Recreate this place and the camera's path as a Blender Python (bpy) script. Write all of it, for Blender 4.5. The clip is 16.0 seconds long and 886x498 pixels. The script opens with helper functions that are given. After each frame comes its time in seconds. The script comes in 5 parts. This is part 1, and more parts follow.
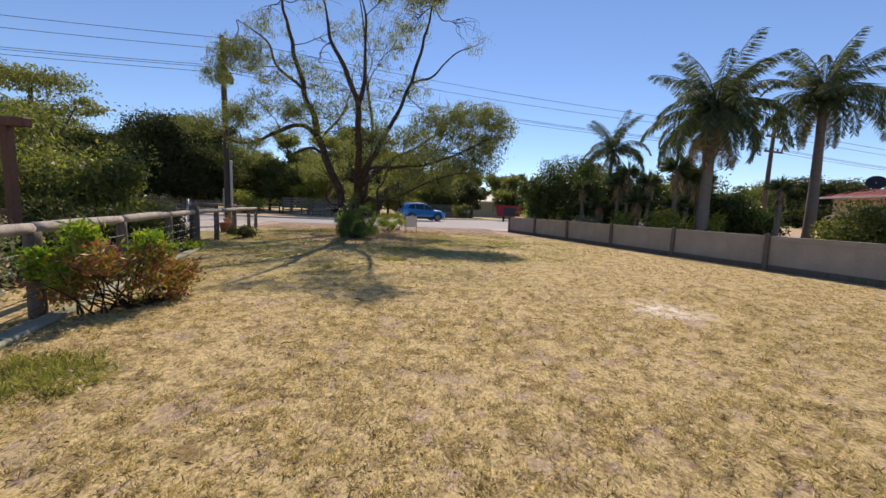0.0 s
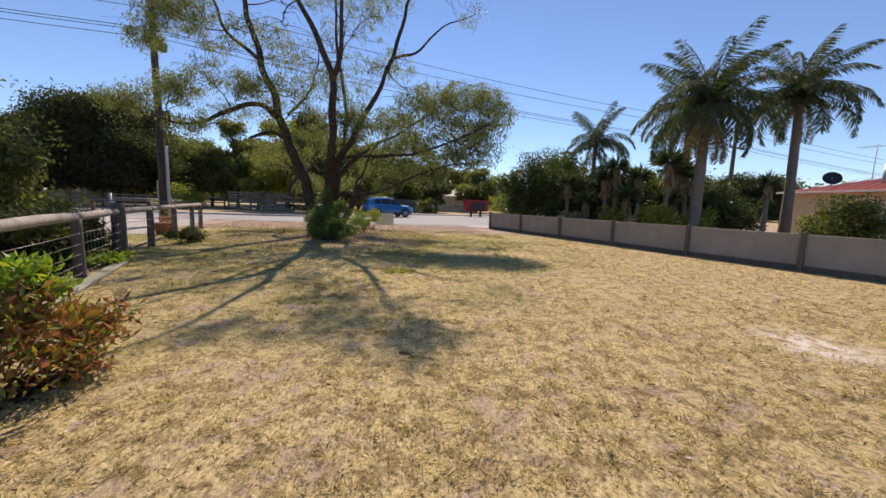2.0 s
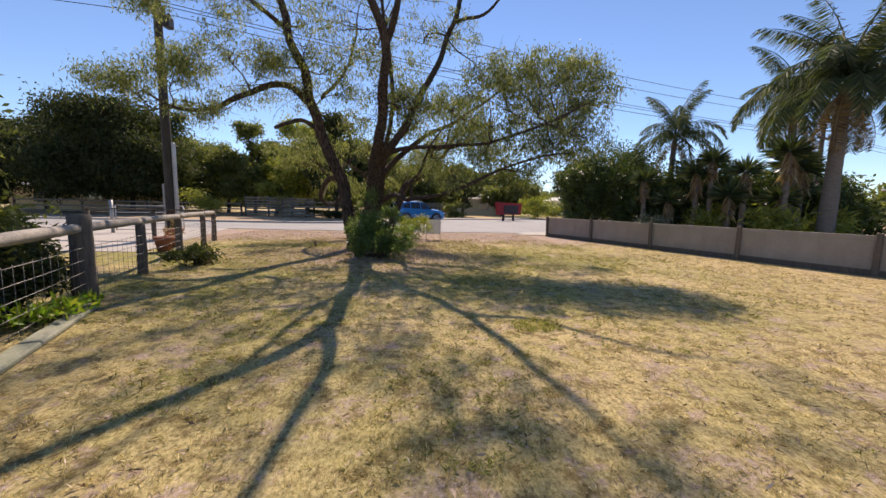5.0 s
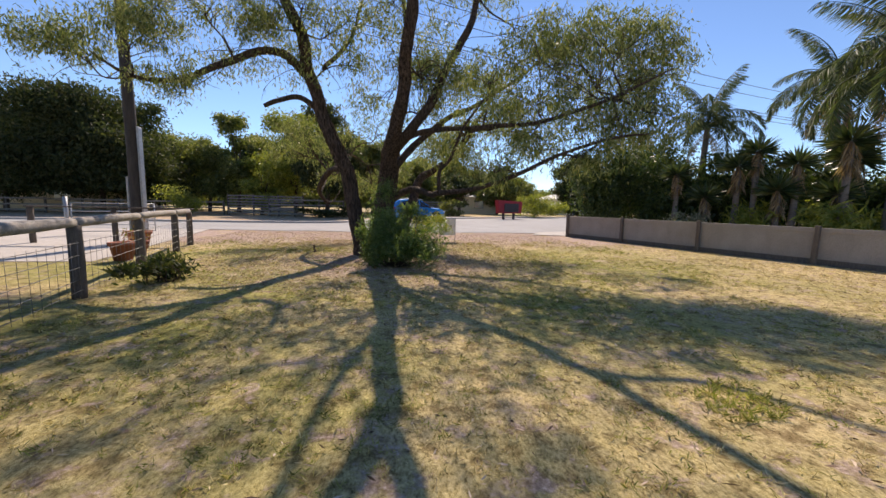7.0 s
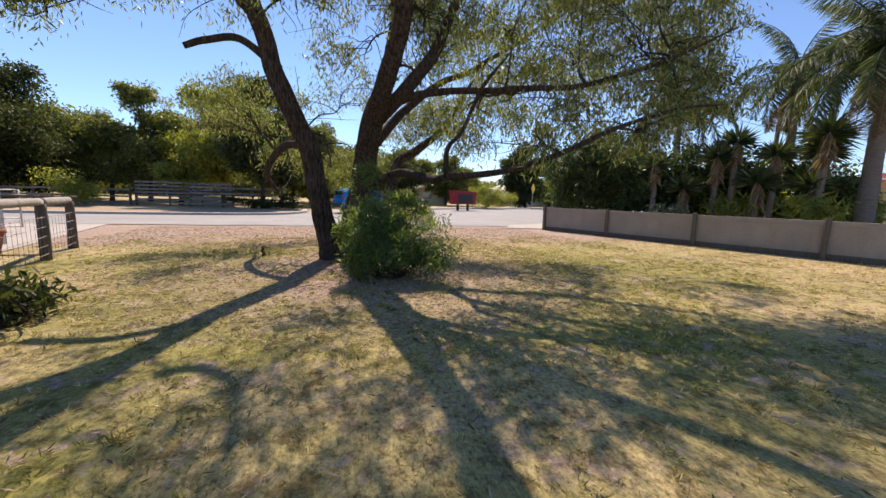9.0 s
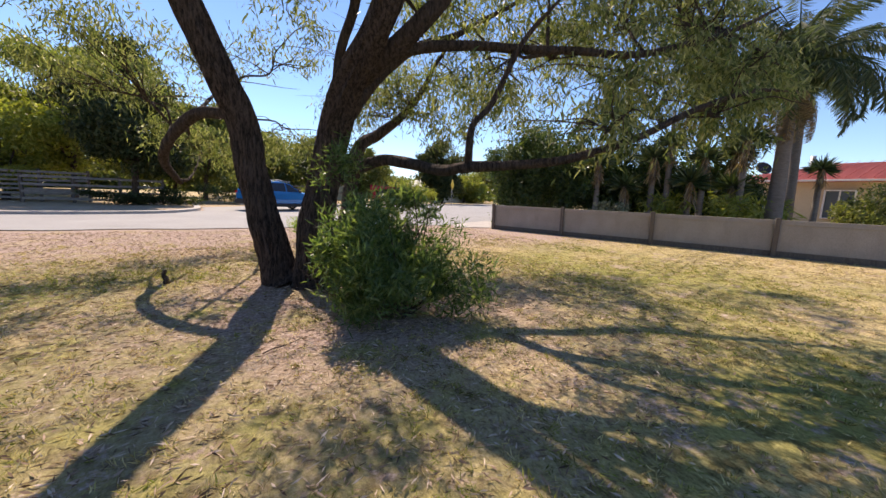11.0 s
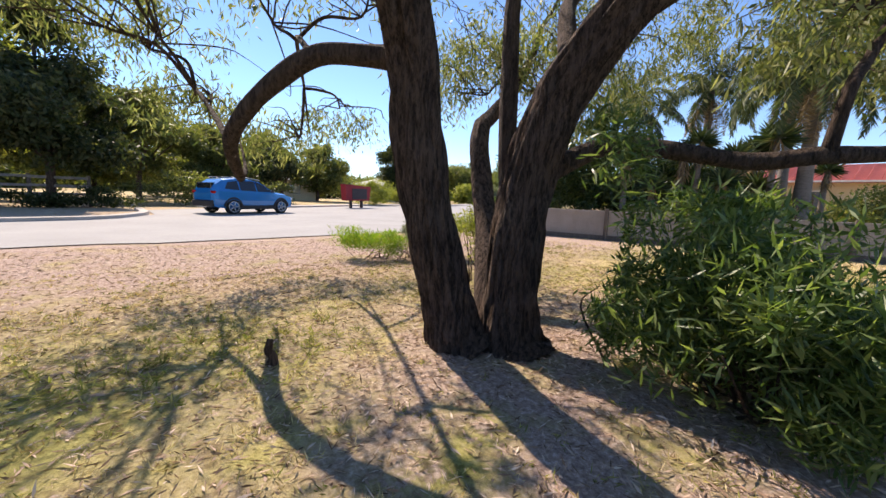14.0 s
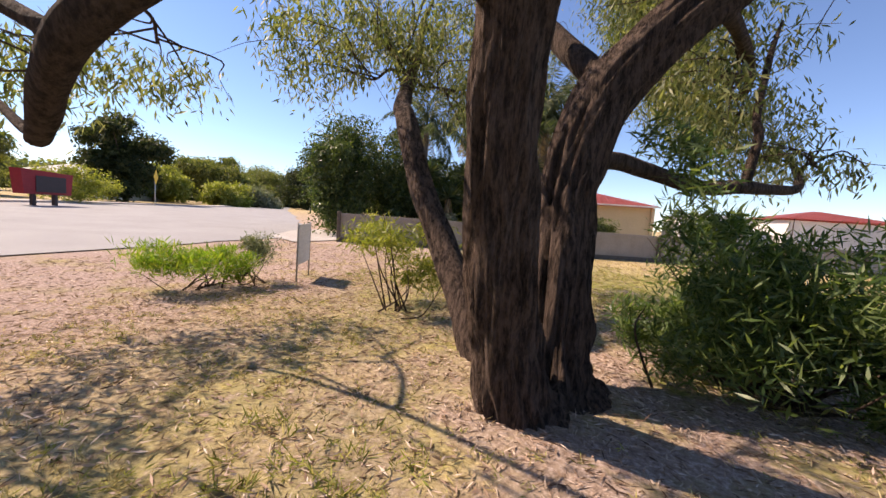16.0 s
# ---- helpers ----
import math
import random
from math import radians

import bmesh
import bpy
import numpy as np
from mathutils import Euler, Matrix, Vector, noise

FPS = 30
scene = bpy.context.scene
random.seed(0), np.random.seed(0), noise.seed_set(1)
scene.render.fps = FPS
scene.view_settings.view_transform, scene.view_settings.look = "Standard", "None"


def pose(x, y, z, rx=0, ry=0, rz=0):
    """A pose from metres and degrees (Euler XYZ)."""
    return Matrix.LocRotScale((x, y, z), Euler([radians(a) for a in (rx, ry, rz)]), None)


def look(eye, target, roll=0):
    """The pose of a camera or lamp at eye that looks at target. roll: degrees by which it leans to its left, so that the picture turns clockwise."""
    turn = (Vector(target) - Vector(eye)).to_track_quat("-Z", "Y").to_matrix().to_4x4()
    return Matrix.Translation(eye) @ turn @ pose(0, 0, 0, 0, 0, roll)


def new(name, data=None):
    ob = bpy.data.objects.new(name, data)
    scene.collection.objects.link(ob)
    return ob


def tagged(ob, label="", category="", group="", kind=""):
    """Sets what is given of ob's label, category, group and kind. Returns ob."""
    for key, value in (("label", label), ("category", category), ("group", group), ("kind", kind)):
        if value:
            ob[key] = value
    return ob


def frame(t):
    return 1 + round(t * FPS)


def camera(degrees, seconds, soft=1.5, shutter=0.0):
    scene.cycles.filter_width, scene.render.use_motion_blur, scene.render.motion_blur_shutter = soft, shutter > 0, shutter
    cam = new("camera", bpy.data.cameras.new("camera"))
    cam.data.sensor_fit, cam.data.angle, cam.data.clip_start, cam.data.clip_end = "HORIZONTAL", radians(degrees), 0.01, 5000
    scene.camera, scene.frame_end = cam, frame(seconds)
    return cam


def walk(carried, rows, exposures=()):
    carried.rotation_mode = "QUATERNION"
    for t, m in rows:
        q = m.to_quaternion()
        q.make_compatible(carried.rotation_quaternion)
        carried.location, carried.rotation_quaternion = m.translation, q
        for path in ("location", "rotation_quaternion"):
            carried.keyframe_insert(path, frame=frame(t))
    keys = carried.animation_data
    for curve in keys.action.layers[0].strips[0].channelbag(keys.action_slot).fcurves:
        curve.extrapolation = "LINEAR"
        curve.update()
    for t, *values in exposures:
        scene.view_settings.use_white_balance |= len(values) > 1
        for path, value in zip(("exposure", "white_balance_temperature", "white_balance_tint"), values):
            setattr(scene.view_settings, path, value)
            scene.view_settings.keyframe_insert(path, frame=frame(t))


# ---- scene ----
cam = camera(100.6, 16.0)
PATH = [
    (0, (-1.658, 4.277, 1.345), (-1.693, 6.761, 1.064), 2.1),
    (0.5, (-1.990, 4.730, 1.360), (-1.906, 7.212, 1.075), 2.1),
    (1, (-2.315, 5.224, 1.359), (-2.164, 7.701, 1.065), 2.1),
    (1.5, (-2.635, 5.688, 1.361), (-2.415, 8.160, 1.060), 2.1),
    (2, (-2.939, 6.181, 1.363), (-2.664, 8.648, 1.054), 2.0),
    (2.5, (-3.216, 6.661, 1.358), (-2.925, 9.125, 1.044), 1.9),
    (3, (-3.474, 7.191, 1.343), (-3.089, 9.640, 1.022), 1.9),
    (3.5, (-3.725, 7.735, 1.344), (-3.315, 10.179, 1.019), 1.8),
    (4, (-3.936, 8.248, 1.340), (-3.539, 10.694, 1.017), 1.7),
    (4.5, (-4.178, 8.771, 1.346), (-3.961, 11.244, 1.052), 1.5),
    (4.7, (-4.269, 8.985, 1.361), (-4.079, 11.461, 1.071), 1.3),
    (6.8, (-5.150, 11.027, 1.284), (-4.915, 13.498, 0.978), 1.4),
    (7, (-5.248, 11.224, 1.281), (-4.971, 13.690, 0.984), 1.2),
    (7.5, (-5.489, 11.758, 1.262), (-5.072, 14.204, 0.955), 1.4),
    (8, (-5.691, 12.283, 1.244), (-5.202, 14.714, 0.924), 1.4),
    (8.5, (-5.880, 12.815, 1.225), (-5.347, 15.232, 0.880), 1.3),
    (9, (-6.075, 13.319, 1.224), (-5.402, 15.701, 0.874), 1.6),
    (9.2, (-6.149, 13.506, 1.231), (-5.376, 15.859, 0.887), 1.7),
    (11.3, (-6.914, 15.729, 1.205), (-5.586, 17.815, 0.844), 2.3),
    (11.5, (-7.027, 15.924, 1.200), (-5.643, 17.974, 0.839), 2.4),
    (12, (-7.305, 16.456, 1.214), (-5.896, 18.489, 0.848), 2.4),
    (12.5, (-7.558, 16.959, 1.231), (-6.240, 19.054, 0.879), 2.0),
    (12.9, (-7.738, 17.352, 1.235), (-6.442, 19.459, 0.866), 1.9),
    (13, (-7.772, 17.450, 1.238), (-6.478, 19.556, 0.875), 1.8),
    (13.5, (-7.941, 17.926, 1.225), (-6.655, 20.034, 0.839), 0.7),
    (14, (-8.088, 18.466, 1.161), (-6.539, 20.396, 0.810), 2.1),
    (14.5, (-8.185, 18.962, 1.163), (-6.180, 20.427, 0.866), 3.2),
    (15, (-8.246, 19.495, 1.129), (-6.020, 20.599, 0.854), 4.0),
    (15.5, (-8.293, 20.034, 1.115), (-5.934, 20.830, 0.884), 4.6),
    (16, (-8.348, 20.511, 1.089), (-5.942, 21.156, 0.860), 4.3),
]
walk(cam, [(t, look(eye, target, roll)) for t, eye, target, roll in PATH],
     [(0, 0.1, 6900, 19), (4.7, 0.3, 7100, 21), (7.0, 0.38, 6920, 19), (9.2, 0.5, 6980, 20), (11.3, 0.62, 6980, 20), (14.0, 0.82, 6850, 18), (16.0, 0.7, 7300, 25)])

# ---- light ----
SUN_AZ, SUN_EL = radians(3), radians(46)   # east of +y, above the horizon
world = bpy.data.worlds.new("sky")
scene.world = world
world.use_nodes = True
wn = world.node_tree
sky = wn.nodes.new("ShaderNodeTexSky")
sky.sky_type = "NISHITA"
sky.sun_disc = False
sky.sun_elevation, sky.sun_rotation = SUN_EL, SUN_AZ
sky.air_density, sky.dust_density, sky.ozone_density = 0.9, 0.0, 3.5
wn.nodes["Background"].inputs[1].default_value = 0.122
tint = wn.nodes.new("ShaderNodeMix")
tint.data_type, tint.blend_type = "RGBA", "MULTIPLY"
tint.inputs[0].default_value = 1.0
tint.inputs[7].default_value = (0.86, 0.98, 1.08, 1)   # a clear azure sky
wn.links.new(sky.outputs[0], tint.inputs[6])
wn.links.new(tint.outputs[2], wn.nodes["Background"].inputs[0])
sun = new("sun", bpy.data.lights.new("sun", "SUN"))
sun.data.energy, sun.data.angle, sun.data.color = 5.0, radians(0.55), (1.0, 0.905, 0.76)
sun_way = Vector((math.sin(SUN_AZ) * math.cos(SUN_EL), math.cos(SUN_AZ) * math.cos(SUN_EL), math.sin(SUN_EL)))
sun.matrix_world = look(sun_way * 60, (0, 0, 0))

rng = np.random.default_rng(7)


# ---- materials ----
def material(name, rough=0.8, metal=0.0, spec=0.5):
    m = bpy.data.materials.new(name)
    m.use_nodes = True
    b = m.node_tree.nodes["Principled BSDF"]
    b.inputs["Roughness"].default_value, b.inputs["Metallic"].default_value = rough, metal
    b.inputs["Specular IOR Level"].default_value = spec
    return m, m.node_tree, b


def node(nt, kind, **values):
    n = nt.nodes.new("ShaderNode" + kind)
    for k, v in values.items():
        n.inputs[k.replace("_", " ")].default_value = v
    return n


def ramp(nt, source, stops):
    r = nt.nodes.new("ShaderNodeValToRGB")
    e = r.color_ramp.elements
    while len(e) < len(stops):
        e.new(0.5)
    for s, (p, c) in zip(e, stops):
        s.position, s.color = p, (*c, 1) if len(c) == 3 else c
    nt.links.new(source, r.inputs[0])
    return r.outputs[0]


def noise_tex(nt, scale, detail=4.0, rough=0.6, stretch=None, space="Object"):
    tc = nt.nodes.new("ShaderNodeTexCoord")
    out = tc.outputs[space]
    if space == "World":
        out = None
    if stretch:
        mp = nt.nodes.new("ShaderNodeMapping")
        mp.inputs["Scale"].default_value = stretch
        nt.links.new(out, mp.inputs[0])
        out = mp.outputs[0]
    n = node(nt, "TexNoise", Scale=scale, Detail=detail, Roughness=rough)
    nt.links.new(out, n.inputs["Vector"])
    return n.outputs[0]


def mix(nt, fac, a, b, kind="MIX"):
    m = nt.nodes.new("ShaderNodeMix")
    m.data_type, m.blend_type = "RGBA", kind
    for sock, v in ((m.inputs[0], fac), (m.inputs[6], a), (m.inputs[7], b)):
        if hasattr(v, "links"):
            nt.links.new(v, sock)
        else:
            sock.default_value = v if isinstance(v, float) else (*v, 1)
    return m.outputs[2]


def bump(nt, b, height, strength=0.4, distance=0.02):
    n = node(nt, "Bump", Strength=strength, Distance=distance)
    nt.links.new(height, n.inputs["Height"])
    nt.links.new(n.outputs[0], b.inputs["Normal"])


def worn(name, light, dark, rough=0.8, scale=6.0, fine=60.0, stretch=None, metal=0.0, relief=0.3, spec=0.4):
    """A surface whose colour drifts between two tones, with fine grain and relief."""
    m, nt, b = material(name, rough, metal, spec)
    big = noise_tex(nt, scale, 4, 0.6, stretch)
    small = noise_tex(nt, fine, 3, 0.6, stretch)
    c = ramp(nt, big, [(0.3, dark), (0.7, light)])
    c = mix(nt, 0.35, c, ramp(nt, small, [(0.35, [v * 0.55 for v in dark]), (0.65, [min(1, v * 1.15) for v in light])]))
    nt.links.new(c, b.inputs["Base Color"])
    bump(nt, b, small, relief, 0.01)
    return m


def leafy(name, tones, rough=0.5, through_light=0.35, spec=0.4, tuft_shade=0.0, glow=(1.75, 1.8, 0.75)):
    m, nt, b = material(name, rough, 0, spec)
    g = nt.nodes.new("ShaderNodeNewGeometry")
    n = len(tones)
    c = ramp(nt, g.outputs["Random Per Island"], [(i / max(1, n - 1), t) for i, t in enumerate(tones)])
    if tuft_shade:
        # noise multiplied into the blade colour paints shadowed gaps between tufts
        c = mix(nt, 0.9, c, ramp(nt, noise_tex(nt, tuft_shade, 5, 0.7), [(0.38, (0.26, 0.21, 0.17)), (0.47, (0.86, 0.83, 0.79)), (0.6, (1.18, 1.15, 1.06))]), "MULTIPLY")
    nt.links.new(c, b.inputs["Base Color"])
    tr = nt.nodes.new("ShaderNodeBsdfTranslucent")
    nt.links.new(mix(nt, 1.0, c, glow, "MULTIPLY"), tr.inputs[0])
    ms = nt.nodes.new("ShaderNodeMixShader")
    ms.inputs[0].default_value = through_light
    nt.links.new(b.outputs[0], ms.inputs[1])
    nt.links.new(tr.outputs[0], ms.inputs[2])
    nt.links.new(ms.outputs[0], nt.nodes["Material Output"].inputs[0])
    return m


def plain(name, colour, rough=0.5, metal=0.0, spec=0.5):
    m, nt, b = material(name, rough, metal, spec)
    b.inputs["Base Color"].default_value = (*colour, 1)
    return m


def ground_material():
    m, nt, b = material("dry_lawn", 0.95, 0, 0.15)
    tc = nt.nodes.new("ShaderNodeTexCoord")
    sep = nt.nodes.new("ShaderNodeSeparateXYZ")
    nt.links.new(tc.outputs["Object"], sep.inputs[0])
    fine = noise_tex(nt, 28, 6, 0.75)
    blades = noise_tex(nt, 38, 6, 0.8, (1, 0.6, 1))
    mid = noise_tex(nt, 1.6, 5, 0.65)
    broad = noise_tex(nt, 0.35, 4, 0.6)
    # the darkest straw stop stands in for shadow between the blades
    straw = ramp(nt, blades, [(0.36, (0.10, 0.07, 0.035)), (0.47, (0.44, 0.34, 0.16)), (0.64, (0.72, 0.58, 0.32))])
    green = ramp(nt, blades, [(0.3, (0.12, 0.12, 0.03)), (0.7, (0.42, 0.39, 0.12))])
    dirt = ramp(nt, fine, [(0.32, (0.17, 0.115, 0.09)), (0.5, (0.38, 0.275, 0.22)), (0.70, (0.72, 0.58, 0.50))])

    def where(value, lo, hi):
        mr = node(nt, "MapRange", From_Min=lo, From_Max=hi)
        nt.links.new(value, mr.inputs[0])
        return mr.outputs[0]

    def calc(op, a, bb):
        mn = nt.nodes.new("ShaderNodeMath")
        mn.operation = op
        mn.use_clamp = op in ("MULTIPLY", "MAXIMUM")
        for s, v in zip(mn.inputs, (a, bb)):
            if hasattr(v, "links"):
                nt.links.new(v, s)
            else:
                s.default_value = v
        return mn.outputs[0]

    # the lawn is greener around the tree, dry towards the house, bare at its foot and along the verge
    dist_t = nt.nodes.new("ShaderNodeVectorMath")
    dist_t.operation = "DISTANCE"
    dist_t.inputs[1].default_value = (-5.6, 19.4, 0)
    nt.links.new(tc.outputs["Object"], dist_t.inputs[0])
    d = dist_t.outputs["Value"]
    greenness = calc("MULTIPLY", where(d, 11.0, 5.0), where(broad, 0.36, 0.58))
    greenness = calc("MAXIMUM", greenness, calc("MULTIPLY", where(mid, 0.58, 0.72), 0.55))
    c = mix(nt, greenness, straw, green)
    # clump noise darkens the colour like shade in hollows between grass clumps
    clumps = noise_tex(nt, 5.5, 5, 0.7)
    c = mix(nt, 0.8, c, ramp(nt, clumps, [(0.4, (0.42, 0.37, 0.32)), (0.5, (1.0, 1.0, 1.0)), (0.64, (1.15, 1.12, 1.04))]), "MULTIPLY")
    bare = calc("MULTIPLY", where(mid, 0.56, 0.66), where(fine, 0.38, 0.56))
    spots = noise_tex(nt, 4.2, 5, 0.7)
    bare = calc("MAXIMUM", bare, calc("MULTIPLY", where(spots, 0.56, 0.64), 0.85))
    litter = calc("MULTIPLY", where(d, 3.4, 1.2), where(mid, 0.34, 0.54))
    wob = calc("ADD", sep.outputs[1], calc("MULTIPLY", where(broad, 0.3, 0.7), 1.0))
    verge = calc("MULTIPLY", where(wob, 22.0, 24.4), where(sep.outputs[1], 60.0, 30.0))
    verge = calc("MULTIPLY", verge, where(mid, 0.28, 0.5))
    bare = calc("MAXIMUM", calc("MAXIMUM", bare, litter), verge)
    # a worn sandy patch on the open lawn
    patch = nt.nodes.new("ShaderNodeVectorMath")
    patch.operation = "DISTANCE"
    patch.inputs[1].default_value = (1.48, 9.45, 0)
    nt.links.new(tc.outputs["Object"], patch.inputs[0])
    sand = calc("MULTIPLY", where(patch.outputs["Value"], 0.7, 0.15), where(spots, 0.42, 0.58))
    c = mix(nt, bare, c, dirt)
    c = mix(nt, sand, c, (0.74, 0.66, 0.58))
    nt.links.new(c, b.inputs["Base Color"])
    bump(nt, b, blades, 0.7, 0.03)
    return m


def bark_material(name, light, dark):
    m, nt, b = material(name, 0.95, 0, 0.2)
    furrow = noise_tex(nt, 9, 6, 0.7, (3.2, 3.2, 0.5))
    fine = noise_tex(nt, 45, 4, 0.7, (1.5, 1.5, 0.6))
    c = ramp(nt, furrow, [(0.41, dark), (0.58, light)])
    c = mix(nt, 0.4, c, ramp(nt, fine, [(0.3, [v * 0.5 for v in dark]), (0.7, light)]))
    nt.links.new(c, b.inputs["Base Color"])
    bump(nt, b, furrow, 1.0, 0.14)
    return m


LAWN = ground_material()
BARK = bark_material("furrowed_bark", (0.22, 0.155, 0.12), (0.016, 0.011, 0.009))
LIMB = bark_material("limb_bark", (0.17, 0.12, 0.09), (0.04, 0.028, 0.022))
GUM = leafy("gum_leaf", [(0.06, 0.08, 0.03), (0.12, 0.145, 0.055), (0.20, 0.21, 0.09), (0.32, 0.31, 0.16)], 0.5, 0.45, 0.3, 0.0, (1.5, 1.62, 0.8))
BUSH = leafy("bush_leaf", [(0.04, 0.075, 0.022), (0.10, 0.155, 0.05), (0.20, 0.25, 0.10)], 0.4, 0.42)
FRESH = leafy("fresh_leaf", [(0.10, 0.20, 0.02), (0.17, 0.28, 0.03), (0.28, 0.30, 0.05)], 0.5, 0.4)
RUSTY = leafy("rusty_leaf", [(0.12, 0.18, 0.03), (0.25, 0.2, 0.04), (0.30, 0.12, 0.05), (0.20, 0.07, 0.06)], 0.5, 0.3)
DARK = leafy("dark_leaf", [(0.02, 0.032, 0.014), (0.045, 0.06, 0.024), (0.08, 0.085, 0.036)], 0.6, 0.35, 0.25)
OLIVE = leafy("olive_leaf", [(0.06, 0.08, 0.028), (0.12, 0.14, 0.048), (0.21, 0.215, 0.08)], 0.5, 0.45)
GARDEN = leafy("garden_leaf", [(0.02, 0.04, 0.012), (0.05, 0.08, 0.024), (0.12, 0.15, 0.05)], 0.4, 0.35)
LIME = leafy("lime_leaf", [(0.12, 0.15, 0.03), (0.21, 0.235, 0.05), (0.31, 0.31, 0.08)], 0.5, 0.42)
SILVER = leafy("silver_leaf", [(0.10, 0.13, 0.08), (0.18, 0.20, 0.13), (0.30, 0.31, 0.24)], 0.5, 0.25)
PALMLEAF = leafy("palm_leaf", [(0.035, 0.055, 0.028), (0.07, 0.095, 0.05), (0.13, 0.145, 0.085)], 0.6, 0.35, 0.25)
PALMDRY = leafy("dry_palm_leaf", [(0.16, 0.11, 0.06), (0.28, 0.20, 0.12), (0.36, 0.28, 0.18)], 0.7, 0.2)
YUCCA = leafy("yucca_blade", [(0.02, 0.04, 0.015), (0.05, 0.08, 0.03), (0.12, 0.14, 0.06)], 0.35, 0.15, 0.6)
# both grass materials carry painted tuft shade, at noise scales 7 and 5
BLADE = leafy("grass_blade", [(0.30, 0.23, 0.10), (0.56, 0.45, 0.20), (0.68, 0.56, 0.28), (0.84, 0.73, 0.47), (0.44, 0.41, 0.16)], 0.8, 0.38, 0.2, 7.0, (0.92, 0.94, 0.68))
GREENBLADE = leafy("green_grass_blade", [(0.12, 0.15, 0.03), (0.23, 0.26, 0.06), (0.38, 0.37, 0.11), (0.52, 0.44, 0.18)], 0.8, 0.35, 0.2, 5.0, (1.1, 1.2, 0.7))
LITTER = leafy("fallen_leaf", [(0.09, 0.055, 0.04), (0.3, 0.2, 0.14), (0.46, 0.33, 0.26), (0.68, 0.56, 0.46)], 0.8, 0.1, 0.2)
PALMBARK = worn("palm_trunk", (0.24, 0.20, 0.17), (0.12, 0.10, 0.085), 0.9, 5, 40, (1, 1, 4))
SHEET = worn("fibre_sheet", (0.37, 0.33, 0.29), (0.25, 0.222, 0.195), 0.9, 2.2, 110, (1, 1, 0.5))
POSTWOOD = worn("weathered_post", (0.17, 0.14, 0.115), (0.075, 0.06, 0.05), 0.9, 9, 70, (3, 3, 0.4))
RAILWOOD = worn("grey_log", (0.42, 0.38, 0.33), (0.2, 0.175, 0.15), 0.9, 7, 60, (1, 1, 1))
POLEWOOD = worn("creosoted_pole", (0.085, 0.07, 0.06), (0.035, 0.03, 0.027), 0.85, 6, 60, (3, 3, 0.3))
PALEWOOD = worn("grey_paling", (0.30, 0.27, 0.24), (0.16, 0.14, 0.12), 0.9, 5, 50)
WIRE = plain("fence_wire", (0.22, 0.21, 0.2), 0.5, 0.7)
CABLE = plain("cable", (0.03, 0.03, 0.035), 0.7)
STEEL = worn("galvanised_steel", (0.5, 0.5, 0.5), (0.34, 0.34, 0.34), 0.5, 3, 30, None, 0.5)
ASPHALT = worn("pale_asphalt", (0.36, 0.35, 0.335), (0.27, 0.262, 0.252), 0.9, 0.5, 90, None, 0, 0.5)
CONCRETE = worn("concrete", (0.5, 0.46, 0.41), (0.38, 0.34, 0.3), 0.9, 1.5, 50)
MOSSY = worn("mossy_concrete", (0.36, 0.35, 0.27), (0.20, 0.22, 0.14), 0.95, 5, 60)
CREAM = worn("cream_render", (0.62, 0.52, 0.34), (0.54, 0.45, 0.29), 0.9, 1.0, 40)
WHITE = worn("white_paint", (0.78, 0.76, 0.72), (0.66, 0.64, 0.6), 0.7, 2, 40)
REDROOF = worn("red_roof", (0.50, 0.13, 0.10), (0.40, 0.09, 0.07), 0.5, 2, 40)
GREYROOF = worn("pale_roof", (0.62, 0.62, 0.6), (0.5, 0.5, 0.49), 0.5, 2, 40)
CARBLUE, _nt, _b = material("blue_car_paint", 0.25, 0.2, 0.6)
_b.inputs["Base Color"].default_value = (0.008, 0.19, 0.50, 1)
_b.inputs["Coat Weight"].default_value = 0.6
CARGLASS = plain("tinted_glass", (0.012, 0.014, 0.017), 0.06, 0, 0.8)
BLACK = plain("black_plastic", (0.02, 0.02, 0.022), 0.6)
RUBBER = plain("tyre_rubber", (0.015, 0.015, 0.015), 0.85)
ALLOY = plain("alloy", (0.55, 0.56, 0.58), 0.3, 0.9)
REDLAMP = plain("red_lamp", (0.4, 0.01, 0.01), 0.2)
CLEARLAMP = plain("clear_lamp", (0.75, 0.77, 0.8), 0.15)
BOARDRED = worn("red_board", (0.34, 0.02, 0.03), (0.25, 0.012, 0.02), 0.6, 3, 40)
BOARDDARK = worn("dark_board", (0.05, 0.035, 0.04), (0.03, 0.025, 0.03), 0.6, 3, 40)
YELLOW = plain("yellow_sign", (0.75, 0.5, 0.03), 0.5)
TERRACOTTA = worn("terracotta", (0.36, 0.13, 0.08), (0.26, 0.09, 0.055), 0.85, 6, 60)
TIMBER = worn("stained_timber", (0.13, 0.06, 0.04), (0.07, 0.035, 0.022), 0.7, 4, 50, (1, 1, 0.3))
GLASS = plain("window_glass", (0.10, 0.12, 0.14), 0.05, 0, 0.8)


# ---- building helpers ----
def mesh_of(name, verts, faces, mat, smooth=False):
    me = bpy.data.meshes.new(name)
    me.from_pydata([tuple(v) for v in verts], [], faces)
    me.materials.append(mat)
    if smooth:
        me.polygons.foreach_set("use_smooth", [True] * len(me.polygons))
    me.update()
    return me


def part(name, me, parent=None, label="", m=None):
    ob = new(name, me)
    if parent:
        ob.parent = parent
    if m is not None:
        ob.matrix_basis = m
    if label:
        ob["label"] = label
    return ob


